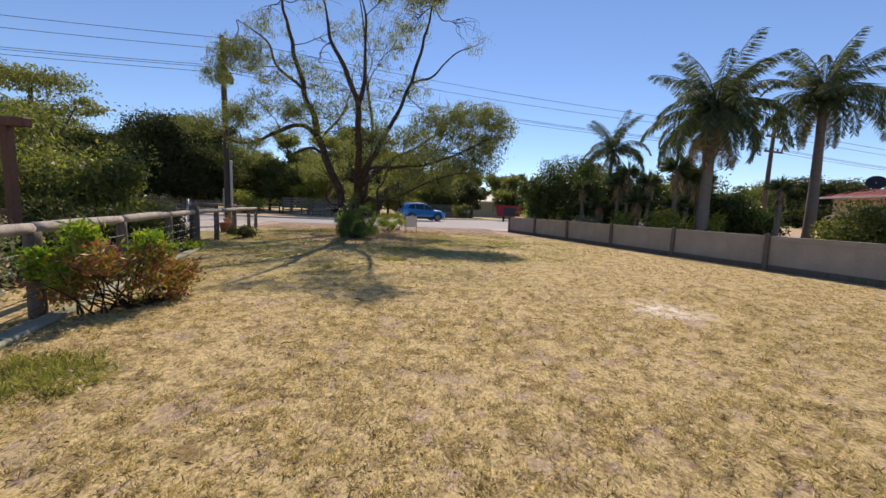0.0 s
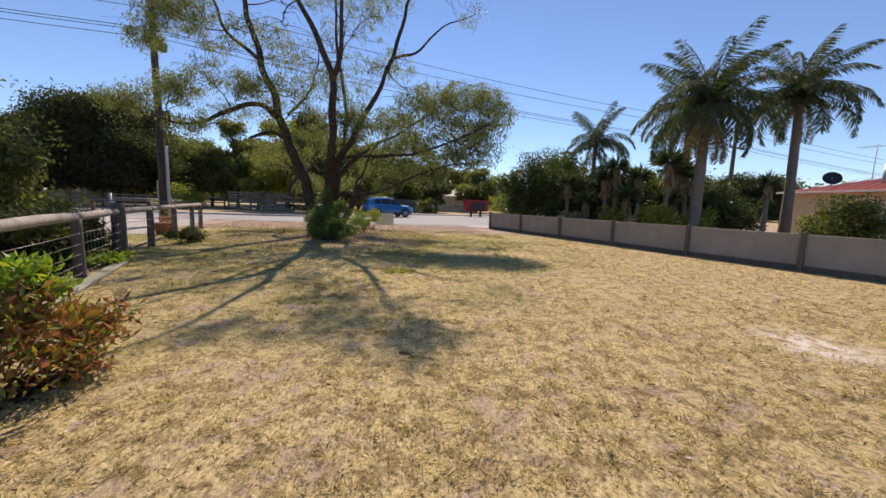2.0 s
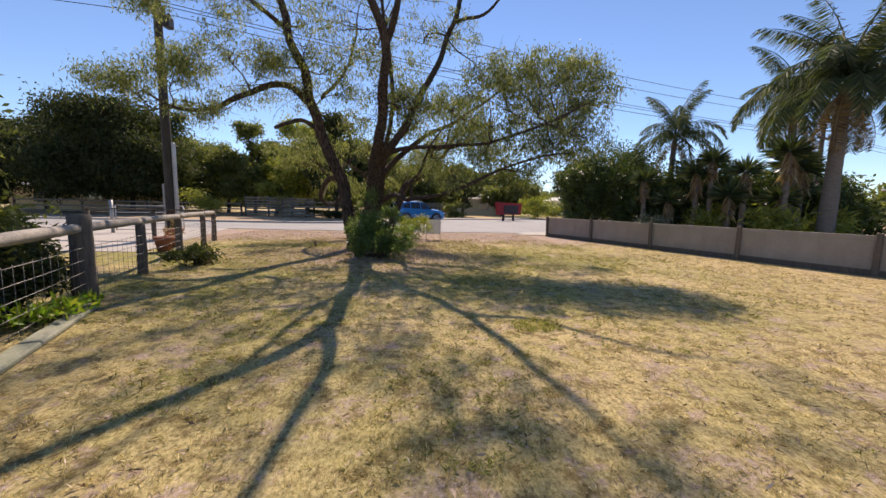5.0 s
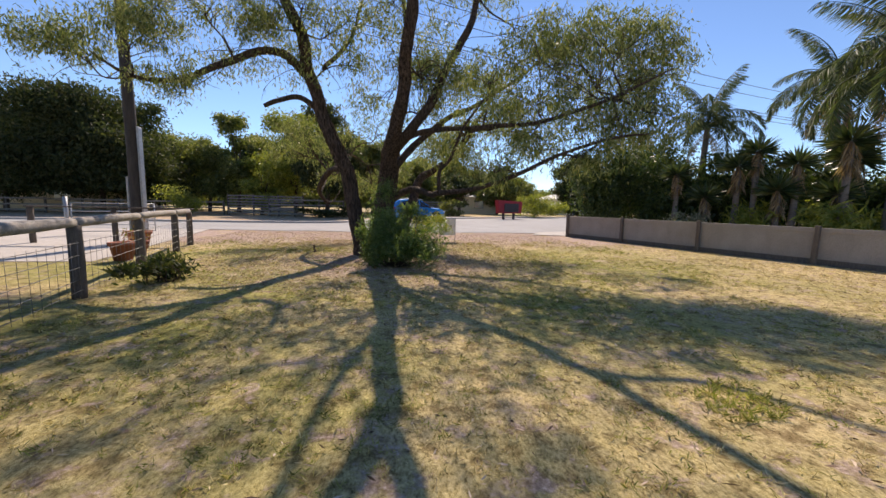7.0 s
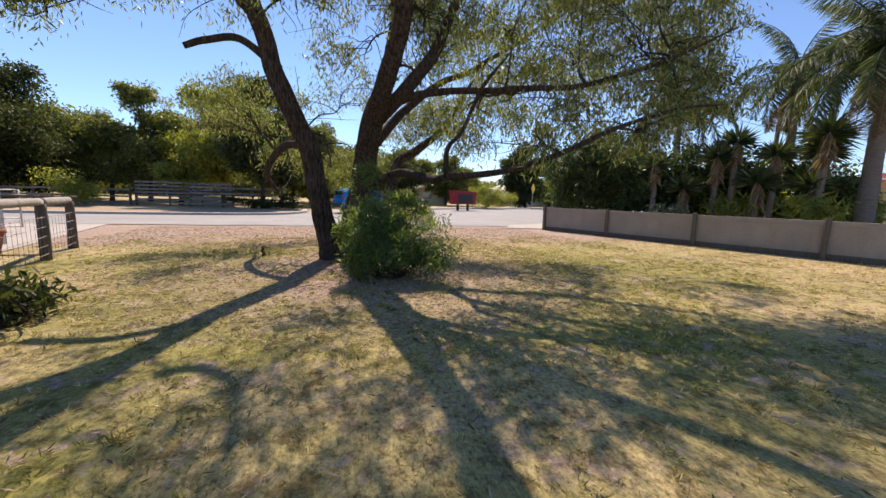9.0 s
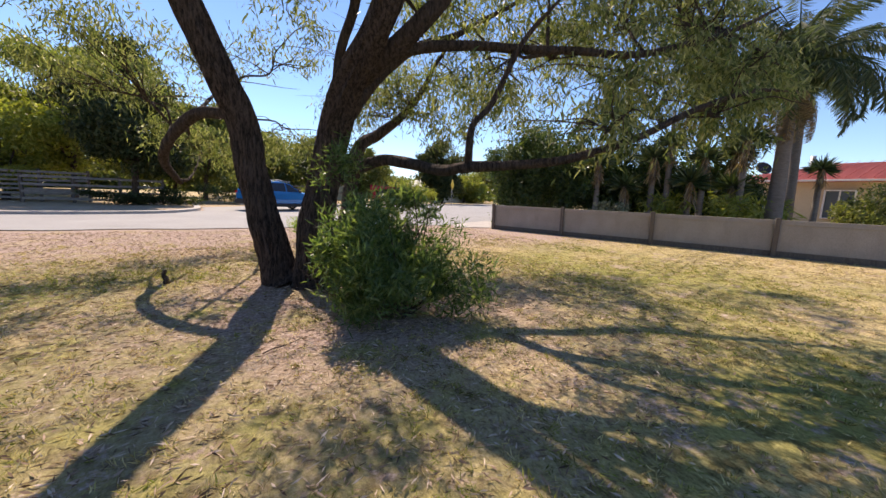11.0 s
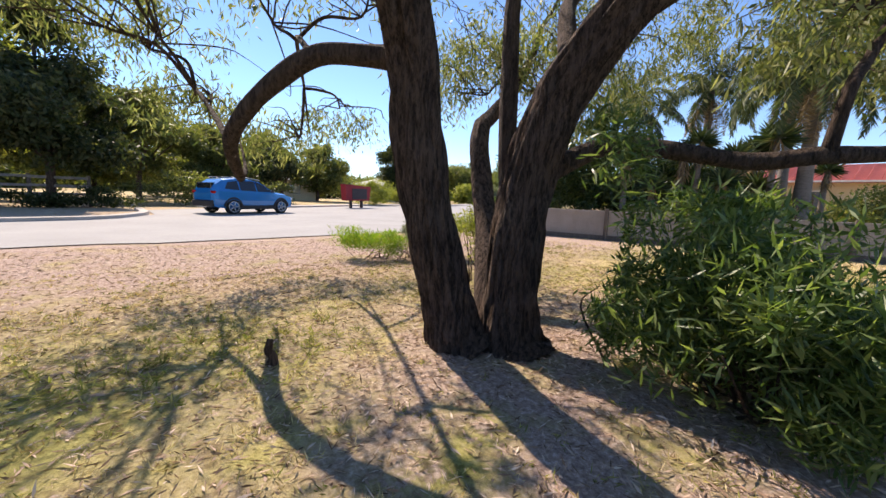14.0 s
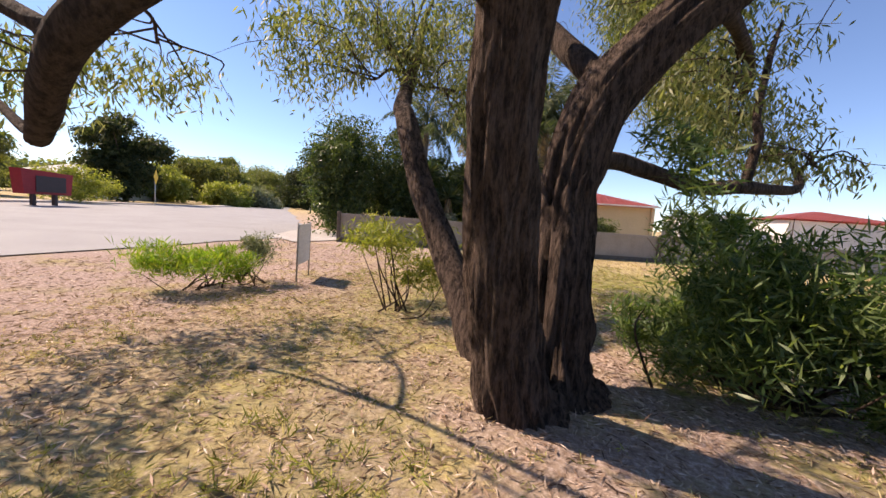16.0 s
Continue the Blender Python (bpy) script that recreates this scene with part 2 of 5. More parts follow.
def thing(name, label, category, group="", kind="", m=None, me=None):
    ob = new(name, me)
    if m is not None:
        ob.matrix_basis = m
    return tagged(ob, label, category, group, kind)


def bm_mesh(name, bm, mat, smooth=False):
    me = bpy.data.meshes.new(name)
    bm.to_mesh(me)
    bm.free()
    me.materials.append(mat)
    if smooth:
        me.polygons.foreach_set("use_smooth", [True] * len(me.polygons))
    return me


def box(name, lo, hi, mat, bevel=0.01):
    bm = bmesh.new()
    bmesh.ops.create_cube(bm, size=1)
    c = [(a + b) / 2 for a, b in zip(lo, hi)]
    s = [b - a for a, b in zip(lo, hi)]
    bmesh.ops.scale(bm, vec=s, verts=bm.verts)
    bmesh.ops.translate(bm, vec=c, verts=bm.verts)
    if bevel:
        bmesh.ops.bevel(bm, geom=bm.edges[:], offset=min(bevel, min(s) * 0.4), segments=1, affect="EDGES")
    return bm_mesh(name, bm, mat)


def spline(pts, steps=6):
    """Catmull-Rom through points (any width of row)."""
    p = np.array(pts, float)
    p = np.vstack([2 * p[0] - p[1], p, 2 * p[-1] - p[-2]])
    out = []
    for i in range(1, len(p) - 2):
        for u in np.linspace(0, 1, steps, endpoint=False):
            a, b, c, d = p[i - 1], p[i], p[i + 1], p[i + 2]
            out.append(0.5 * (2 * b + (c - a) * u + (2 * a - 5 * b + 4 * c - d) * u * u + (3 * b - a - 3 * c + d) * u ** 3))
    out.append(p[-2])
    return np.array(out)


def tube(rows, sides=10, rough=0.0, ridges=0.0, seed=0):
    """Vertices and faces of a limb along rows of (x, y, z, radius)."""
    rows = np.array(rows, float)
    tan = np.gradient(rows[:, :3], axis=0)
    tan /= np.linalg.norm(tan, axis=1)[:, None] + 1e-9
    ref = np.array((1.0, 0.17, 0.05)) if abs(tan[0][2]) > 0.5 else np.array((0.05, 0.1, 1.0))
    verts, faces = [], []
    u = ref
    for i, (x, y, z, r) in enumerate(rows):
        u = u - tan[i] * (u @ tan[i])
        u /= np.linalg.norm(u) + 1e-9
        v = np.cross(tan[i], u)
        for k in range(sides):
            a = 2 * math.pi * k / sides
            q = r
            if rough or ridges:
                q *= 1 + rough * noise.noise((math.cos(a) * 1.3 + seed, math.sin(a) * 1.3, i * 0.22))
                q *= 1 + ridges * noise.noise((math.cos(a) * 7 + seed, math.sin(a) * 7, i * 0.16))
            verts.append(np.array((x, y, z)) + q * (math.cos(a) * u + math.sin(a) * v))
    for i in range(len(rows) - 1):
        for k in range(sides):
            a, b = i * sides + k, i * sides + (k + 1) % sides
            faces.append((a, b, b + sides, a + sides))
    faces.append(tuple(range(sides))[::-1])
    faces.append(tuple(range((len(rows) - 1) * sides, len(rows) * sides)))
    return verts, faces


def tubes(name, many, mat, sides=6, rough=0.0):
    verts, faces = [], []
    for rows in many:
        v, f = tube(rows, sides, rough)
        n = len(verts)
        verts += v
        faces += [tuple(i + n for i in q) for q in f]
    return mesh_of(name, verts, faces, mat, True)


def leaf_mesh(name, base, way, length, width, mat):
    """Pointed leaves from arrays: where each starts, its direction, length and width."""
    n = len(base)
    way = way / (np.linalg.norm(way, axis=1)[:, None] + 1e-9)
    side = np.cross(way, rng.normal(size=(n, 3)))
    side /= np.linalg.norm(side, axis=1)[:, None] + 1e-9
    length, width = np.asarray(length)[:, None], np.asarray(width)[:, None]
    mid = base + way * length * 0.45
    v = np.stack([base, mid + side * width / 2, base + way * length, mid - side * width / 2], axis=1).reshape(-1, 3)
    me = bpy.data.meshes.new(name)
    me.vertices.add(4 * n)
    me.vertices.foreach_set("co", v.ravel())
    me.loops.add(4 * n)
    me.loops.foreach_set("vertex_index", np.arange(4 * n, dtype=np.int32))
    me.polygons.add(n)
    me.polygons.foreach_set("loop_start", np.arange(0, 4 * n, 4, dtype=np.int32))
    me.update(calc_edges=True)
    me.materials.append(mat)
    return me


def scatter(clumps, leaves, spread=0.32, knots=9):
    """Leaf bases bunched in knots through ellipsoids (x, y, z, rx, ry, rz); leaves: number per cubic size."""
    out = []
    for x, y, z, rx, ry, rz in clumps:
        n = int(leaves * (rx * ry * rz) ** (2 / 3))
        k = max(4, int(knots * (rx * ry * rz) ** (1 / 3) + 3))
        d = rng.normal(size=(k, 3))
        d /= np.linalg.norm(d, axis=1)[:, None]
        centres = d * (rng.random((k, 1)) ** 0.45)
        sizes = rng.uniform(0.5, 1.3, k)
        pick = rng.integers(0, k, n)
        p = centres[pick] + np.clip(rng.normal(size=(n, 3)), -1.5, 1.5) * spread * sizes[pick][:, None]
        out.append(p * (rx, ry, rz) + (x, y, z))
    return np.vstack(out)


def crown_mesh(name, clumps, leaves, length, width, mat, droop=0.4, spread=0.32, floor_z=0.02, knots=9):
    p = scatter(clumps, leaves, spread, knots)
    p = p[p[:, 2] > floor_z + length * 0.5 * droop]
    way = rng.normal(size=p.shape)
    way /= np.linalg.norm(way, axis=1)[:, None]
    way[:, 2] -= droop * 2
    n = len(p)
    return leaf_mesh(name, p, way, rng.uniform(0.6, 1.3, n) * length, rng.uniform(0.7, 1.3, n) * width, mat)


def bounds_sheet(name, pts, z, mat):
    return mesh_of(name, [(x, y, z) for x, y in pts], [tuple(range(len(pts)))], mat)


# ---- ground and road ----
def ground_sheet():
    xs = np.concatenate([[-1500, -300, -80], np.linspace(-40, 40, 60), [90, 300, 1500]])
    ys = np.concatenate([[-1500, -300, -60], np.linspace(-15, 60, 60), [110, 300, 1500]])
    verts = [(x, y, 0.012 * noise.noise((x * 0.7, y * 0.7, 0)) if -12 < x < 8 and 2 < y < 24 else 0.0) for y in ys for x in xs]
    n = len(xs)
    faces = [(j * n + i, j * n + i + 1, (j + 1) * n + i + 1, (j + 1) * n + i) for j in range(len(ys) - 1) for i in range(n - 1)]
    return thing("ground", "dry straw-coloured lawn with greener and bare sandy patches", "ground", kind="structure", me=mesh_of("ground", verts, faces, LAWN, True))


ground_sheet()


def wavy(pts, amount, step=0.8):
    out = []
    for (x0, y0), (x1, y1) in zip(pts, pts[1:]):
        n = max(1, int(math.hypot(x1 - x0, y1 - y0) / step)) if abs(x0) < 40 and abs(x1) < 40 else 1
        for i in range(n):
            u = i / n
            x, y = x0 + (x1 - x0) * u, y0 + (y1 - y0) * u
            out.append((x, y + amount * noise.noise((x * 0.6, y * 0.6, 3))))
    return out + [pts[-1]]


NEAR_EDGE = [(-160, 28.6), (-38, 28.2), (-14, 28.2), (-8, 27.9), (-2.5, 28.2), (1.5, 28.3), (4.4, 29.6), (7.5, 32.0), (20, 42.0), (38, 57), (160, 150)]
FAR_EDGE = [(170, 190), (38, 66), (25, 57), (11, 52.5), (4.5, 48.5), (-2, 44.2), (-5.5, 43.5), (-8.2, 41.0), (-7.9, 37.6), (-8.9, 35.2), (-10.6, 34.2), (-13, 33.8), (-38, 33.6), (-160, 34)]
road_pts = wavy(NEAR_EDGE, 0.35) + wavy(FAR_EDGE, 0.05)
thing("road", "sun-bleached grey asphalt road with ragged sandy edge", "road", kind="structure", me=bounds_sheet("road", road_pts, 0.022, ASPHALT))

# concrete driveway mouth beside the end of the fence and the drive behind the rail fence
thing("driveway", "pale concrete driveway meeting the road", "driveway", kind="structure",
      me=bounds_sheet("driveway", [(0.6, 27.3), (2.4, 26.9), (5.4, 28.4), (6.4, 30.4), (4.2, 30.2), (1.4, 28.8)], 0.027, CONCRETE))
thing("driveway", "pale concrete drive behind the rail fence", "driveway", kind="structure",
      me=bounds_sheet("driveway", [(-40, 18.6), (-11.4, 19.2), (-12.2, 22.6), (-13.6, 28.3), (-19, 28.6), (-40, 26)], 0.016, CONCRETE))


def kerb():
    line = spline([(-60, 33.75), (-20, 33.75), (-13, 33.85), (-10.6, 34.25), (-9, 35.2), (-8.1, 37.6), (-8.3, 41.2)], 8)
    verts, faces = [], []
    for i, p in enumerate(line):
        t = line[min(i + 1, len(line) - 1)] - line[max(i - 1, 0)]
        nrm = np.array((-t[1], t[0])) / np.hypot(*t)
        for off, z in ((0, 0.0), (0.03, 0.13), (0.32, 0.14), (0.34, 0.0)):
            verts.append((*(p + nrm * off), z))
    for i in range(len(line) - 1):
        for k in range(3):
            a = i * 4 + k
            faces.append((a, a + 4, a + 5, a + 1))
    thing("kerb", "low pale concrete kerb curving into a side drive", "kerb", kind="structure", me=mesh_of("kerb", verts, faces, CONCRETE))


kerb()


def far_kerb():
    line = spline([(-2, 44.4), (4.5, 48.7), (11, 52.7), (25, 57.2), (38, 66.2)], 8)
    verts, faces = [], []
    for i, p in enumerate(line):
        t = line[min(i + 1, len(line) - 1)] - line[max(i - 1, 0)]
        nrm = np.array((-t[1], t[0])) / np.hypot(*t)
        for off, z in ((0, 0.0), (0.03, 0.12), (1.3, 0.13), (1.33, 0.0)):
            verts.append((*(p + nrm * off), z))
    for i in range(len(line) - 1):
        for k in range(3):
            a = i * 4 + k
            faces.append((a, a + 4, a + 5, a + 1))
    thing("footpath", "narrow pale concrete footpath along the far verge", "footpath", kind="structure", me=mesh_of("footpath", verts, faces, CONCRETE))


far_kerb()


# ---- the sheet fence ----
FENCE_A, FENCE_D, PANEL = np.array((2.05, 26.75)), np.array((0.353, -0.9356)), 2.70
FENCE_YAW = math.degrees(math.atan2(FENCE_D[1], FENCE_D[0]))


def sheet_fence():
    root = thing("sheet_fence", "low fibre-cement sheet fence with weathered timber posts", "fence", kind="structure", m=pose(*FENCE_A, 0, 0, 0, FENCE_YAW))
    sheet = box("panel", (0.0, -0.012, 0.06), (PANEL, 0.012, 0.88), SHEET, 0.004)
    board = box("plinth_board", (0.0, -0.03, 0.0), (PANEL, -0.014, 0.15), POSTWOOD, 0.004)
    capm = box("top_capping", (0.0, -0.035, 0.80), (PANEL, -0.0135, 0.885), SHEET, 0.006)
    top = box("top_rail", (0.0, -0.04, 0.886), (PANEL, 0.04, 0.915), SHEET, 0.006)
    post = box("post", (-0.055, -0.11, 0), (0.055, -0.036, 0.97), POSTWOOD, 0.012)
    for i in range(11):
        lean = rng.normal(0, 0.4)
        m = pose(i * PANEL, 0, 0, lean, 0, 0)
        part("panel", sheet, root, m=m)
        part("plinth_board", board, root, "dark timber board at the foot", m=m)
        part("capping", capm, root, m=m)
        part("top_rail", top, root, m=m)
        part("post", post, root, "dark weathered timber post", m=pose(i * PANEL, 0, 0, lean + rng.normal(0, 0.8), rng.normal(0, 1.0), 0))


sheet_fence()


# ---- the log rail fence ----
def rail_x(y):
    return -8.74 - 0.315 * (y - 14.4) if y > 14.4 else -8.74 - 0.42 * (y - 14.4)


def rail_fence():
    root = thing("rail_fence", "old log rail fence with wire mesh infill", "fence", kind="structure")
    ys = [2.2, 4.2, 6.2, 8.1, 10.1, 12.3, 14.4, 16.3, 18.5, 20.9, 22.4]
    for i, y in enumerate(ys):
        x = rail_x(y)
        r = 0.125 if y == 14.4 else 0.075
        h = 1.14 if y == 14.4 else 0.93
        rows = spline([(x, y, -0.02, r * 1.06), (x + 0.01, y, h * 0.5, r), (x, y + 0.01, h, r * 0.95)], 5)
        part("post", mesh_of("post", *tube(rows, 14, 0.08, 0.06, i), POSTWOOD, True), root)
    for a, b in zip(ys, ys[1:]):
        rows = spline([(rail_x(a + 0.02), a + 0.02, 0.965, 0.062), (rail_x((a + b) / 2), (a + b) / 2, 0.97 + rng.normal(0, 0.008), 0.068), (rail_x(b - 0.02), b - 0.02, 0.965, 0.06)], 6)
        part("rail", mesh_of("rail", *tube(rows, 12, 0.12, 0, a), RAILWOOD, True), root, "grey weathered log rail")
    wires = []
    for z in (0.12, 0.26, 0.41, 0.56, 0.72):
        for a, b in zip(ys, ys[1:]):
            wires.append([(rail_x(a) + 0.06, a, z, 0.004), (rail_x((a + b) / 2) + 0.05, (a + b) / 2, z - 0.01, 0.004), (rail_x(b) + 0.06, b, z, 0.004)])
    part("wire", tubes("wire", wires, WIRE, 5), root, "slack fencing wire")
    mesh_wires = [[(rail_x(y) + 0.055, y, 0.06, 0.0025), (rail_x(y) + 0.055, y, 0.74, 0.0025)] for y in np.arange(12.4, 22.3, 0.16)]
    part("wire", tubes("mesh", mesh_wires, WIRE, 4), root, "upright mesh wires")
    # return of the fence towards the drive
    x0 = rail_x(22.4)
    for i, dx in enumerate((2.0, 4.1)):
        rows = [(x0 - dx, 22.5, -0.02, 0.07), (x0 - dx, 22.5, 1.0, 0.068)]
        part("post", mesh_of("post", *tube(spline(rows, 4), 12, 0.08, 0.05, 30 + i), POSTWOOD, True), root)
    part("top_board", box("top_board", (x0 - 4.2, 22.42, 1.0), (x0 + 0.06, 22.58, 1.04), POSTWOOD, 0.01), root, "flat dark timber top board")


rail_fence()


def edging():
    """Low concrete strip along the foot of the rail fence."""
    root = thing("edging", "mossy concrete edging strip along the fence foot", "edging", kind="structure")
    ys = np.arange(6.0, 14.2, 1.35)
    for a, b in zip(ys, ys[1:]):
        xa, xb = rail_x(a) + 0.2, rail_x(b) + 0.2
        me = box("kerb_block", (0, -0.09, 0.0), (math.hypot(xb - xa, b - a) - 0.012, 0.09, 0.055), MOSSY, 0.015)
        part("kerb_block", me, root, m=pose(xa, a, 0, 0, rng.normal(0, 0.3), math.degrees(math.atan2(b - a, xb - xa))))


edging()


def farm_gate():
    root = thing("metal_gate", "pale tubular steel gate beside the drive", "gate", m=pose(-16.2, 24.8, 0, 0, 0, 25))
    w, h = 2.2, 1.1
    for name, rows in (("frame", [[(0, 0, 0.12, 0.02), (0, 0, h, 0.02)], [(w, 0, 0.12, 0.02), (w, 0, h, 0.02)]]),
                       ("bar", [[(0, 0, z, 0.016), (w / 2, 0, z, 0.016), (w, 0, z, 0.016)] for z in (0.14, 0.36, 0.58, 0.82, h)])):
        for r in rows:
            part(name, tubes(name, [r], STEEL, 8), root)
    part("gate_post", tubes("gate_post", [[(-0.12, 0, 0, 0.06), (-0.12, 0, 1.3, 0.06)]], STEEL, 10), root)


farm_gate()


def flower_pot(x, y, s):
    root = thing("flower_pot", "terracotta pot with a straggly plant on the drive edge", "pot", m=pose(x, y, 0.017))
    prof = [(0.0, 0.0), (0.14, 0.0), (0.19, 0.28), (0.215, 0.28), (0.215, 0.34), (0.185, 0.34), (0.17, 0.27), (0.0, 0.27)]
    verts, faces = [], []
    for r, z in prof:
        verts += [(max(r, 0.004) * s * math.cos(a), max(r, 0.004) * s * math.sin(a), z * s) for a in np.linspace(0, 2 * math.pi, 20, endpoint=False)]
    for i in range(len(prof) - 1):
        faces += [(i * 20 + k, i * 20 + (k + 1) % 20, (i + 1) * 20 + (k + 1) % 20, (i + 1) * 20 + k) for k in range(20)]
    part("pot", mesh_of("pot", verts, faces, TERRACOTTA, True), root)
    part("plant", crown_mesh("plant", [(0, 0, 0.45 * s, 0.22, 0.22, 0.2)], 1500, 0.1, 0.02, RUSTY, 0.0), root, "dry green and rust leaves")["kind"] = "stuff"


flower_pot(-10.95, 19.4, 1.1)
flower_pot(-12.0, 21.5, 1.3)
flower_pot(-11.3, 20.4, 0.9)


def porch_corner():
    root = thing("porch", "dark timber porch post under a low roof edge", "porch", m=pose(-8.66, 10.1, 0))
    part("post", box("post", (-0.06, -0.06, 0), (0.06, 0.06, 2.36), TIMBER, 0.008), root)
    part("rail", box("rail", (-1.8, -0.04, 0.98), (-0.062, 0.04, 1.06), TIMBER, 0.008), root)
    part("beam", box("beam", (-3.0, -0.07, 2.362), (0.35, 0.07, 2.50), TIMBER, 0.01), root)
    bm = bmesh.new()
    for i in range(25):
        x = -4.2 + i * 0.19
        for y in (-0.35, -3.4):
            bm.verts.new((x, y, 2.515 + 0.02 * (i % 2) + (0.5 if y < -1 else 0.0)))
    bm.verts.ensure_lookup_table()
    for i in range(24):
        bm.faces.new([bm.verts[k] for k in (2 * i, 2 * i + 2, 2 * i + 3, 2 * i + 1)])
    bmesh.ops.solidify(bm, geom=bm.faces[:], thickness=0.02)
    part("roof", bm_mesh("roof", bm, POSTWOOD), root, "dark corrugated sheet roof")


porch_corner()


# ---- the big gum tree ----
def limb(root, name, rows, sides=12, rough=0.12, ridges=0.0, steps=6, mat=None, label=""):
    line = spline(rows, steps)
    # high limbs waver as they grow
    for p in line:
        k = 0.13 * min(1.0, max(0.0, (p[2] - 2.4) / 1.5))
        p[0] += k * noise.noise((p[2] * 1.3, p[0] * 0.8, 1.7))
        p[1] += k * noise.noise((p[2] * 1.3, p[0] * 0.8, 8.1))
        p[2] += 0.6 * k * noise.noise((p[0] * 1.6, p[1] * 1.6, 4.4))
    return part(name, mesh_of(name, *tube(line, sides, rough, ridges, rows[0][0]), mat or LIMB, True), root, label)


def spray_mesh(name, clumps, sprays, per, length, width, mat):
    """Hanging sprays of narrow leaves through ellipsoids (x, y, z, rx, ry, rz, density)."""
    out = []
    for x, y, z, rx, ry, rz, dens in clumps:
        k = max(5, int(sprays * dens * (rx * ry * rz) ** (2 / 3)))
        d = rng.normal(size=(k, 3))
        d /= np.linalg.norm(d, axis=1)[:, None]
        tips = d * rng.random((k, 1)) ** 0.4 * (rx, ry, rz) + (x, y, z)
        tips[:, 2] += 0.25 * rz
        size = rng.uniform(0.06, 0.17, k)
        pick = np.repeat(np.arange(k), per)
        p = tips[pick] + rng.normal(size=(len(pick), 3)) * size[pick][:, None] * (1, 1, 0.7)
        p[:, 2] -= rng.random(len(pick)) * size[pick] * 2.2
        out.append(p)
    p = np.vstack(out)
    n = len(p)
    way = rng.normal(size=(n, 3)) * (0.6, 0.6, 0.4)
    way[:, 2] -= 0.9
    return leaf_mesh(name, p, way, rng.uniform(0.6, 1.3, n) * length, rng.uniform(0.7, 1.3, n) * width, mat)


def gum_tree():
    root = thing("gum_tree", "spreading gum tree with two dark furrowed trunks", "tree")
    bark = "dark deeply furrowed trunk"
    west = [(-6.18, 20.55, -0.05, 0.30), (-6.23, 20.6, 0.08, 0.225), (-6.31, 20.68, 0.5, 0.19), (-6.43, 20.72, 1.0, 0.178), (-6.52, 20.75, 1.5, 0.172), (-6.6, 20.72, 2.0, 0.168), (-6.8, 20.6, 2.5, 0.16),
            (-7.06, 20.55, 3.1, 0.15), (-7.32, 20.4, 4.0, 0.13), (-7.55, 20.1, 5.0, 0.115), (-7.95, 20.0, 6.1, 0.095), (-8.3, 20.0, 7.7, 0.075), (-8.8, 20.1, 9.5, 0.045), (-9.1, 20.2, 10.6, 0.015)]
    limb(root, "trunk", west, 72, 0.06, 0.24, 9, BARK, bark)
    east = [(-5.86, 20.33, -0.05, 0.34), (-5.86, 20.36, 0.1, 0.25), (-5.84, 20.38, 0.5, 0.205), (-5.77, 20.39, 1.0, 0.195), (-5.68, 20.37, 1.4, 0.19), (-5.61, 20.2, 1.95, 0.185), (-5.52, 19.74, 2.5, 0.165),
            (-5.38, 19.15, 3.0, 0.125), (-5.22, 18.6, 3.7, 0.11), (-5.16, 18.2, 4.4, 0.1), (-5.13, 17.95, 4.95, 0.092), (-5.5, 17.9, 5.9, 0.078), (-6.0, 17.9, 7.0, 0.06), (-6.3, 17.9, 8.2, 0.03), (-6.4, 17.9, 9.0, 0.012)]
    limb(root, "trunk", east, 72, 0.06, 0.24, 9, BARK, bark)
    back = [(-5.5, 20.85, -0.03, 0.2), (-5.35, 21.1, 0.4, 0.15), (-5.12, 21.4, 0.85, 0.125), (-4.95, 21.7, 1.4, 0.115), (-4.75, 21.95, 2.0, 0.11), (-4.3, 22.2, 2.3, 0.095), (-3.6, 22.4, 2.9, 0.07), (-2.9, 22.5, 3.9, 0.04), (-2.6, 22.5, 4.6, 0.015)]
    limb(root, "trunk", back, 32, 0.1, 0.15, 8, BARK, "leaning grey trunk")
    L = "dark crooked limb"
    limb(root, "limb", [(-5.62, 20.6, 0.9, 0.09), (-5.5, 20.8, 1.5, 0.085), (-5.42, 20.9, 2.2, 0.08), (-5.35, 20.95, 3.2, 0.07), (-5.1, 20.6, 4.2, 0.065), (-5.3, 20.3, 6.2, 0.05), (-5.4, 20.2, 8.4, 0.035), (-5.7, 20.1, 10.0, 0.012)], 12, label=L)
    limb(root, "limb", [(-5.42, 19.75, 2.5, 0.12), (-4.95, 19.2, 3.0, 0.1), (-4.6, 19.1, 3.5, 0.09), (-4.07, 19.3, 4.5, 0.08), (-3.6, 19.8, 5.9, 0.065), (-3.2, 20.0, 7.1, 0.065), (-2.7, 20.1, 9.2, 0.035), (-2.5, 20.1, 10.2, 0.01)], 12, label=L)
    limb(root, "limb", [(-5.14, 18.0, 4.9, 0.085), (-4.95, 17.85, 5.4, 0.075), (-4.8, 17.8, 6.1, 0.06), (-4.8, 17.7, 7.6, 0.04), (-5.0, 17.6, 9.0, 0.012)], 10, label=L)
    limb(root, "limb", [(-3.4, 19.95, 6.3, 0.05), (-2.5, 19.9, 6.7, 0.04), (-1.6, 19.8, 7.5, 0.025), (-0.6, 19.7, 7.9, 0.008)], 8, label="bare grey twig")
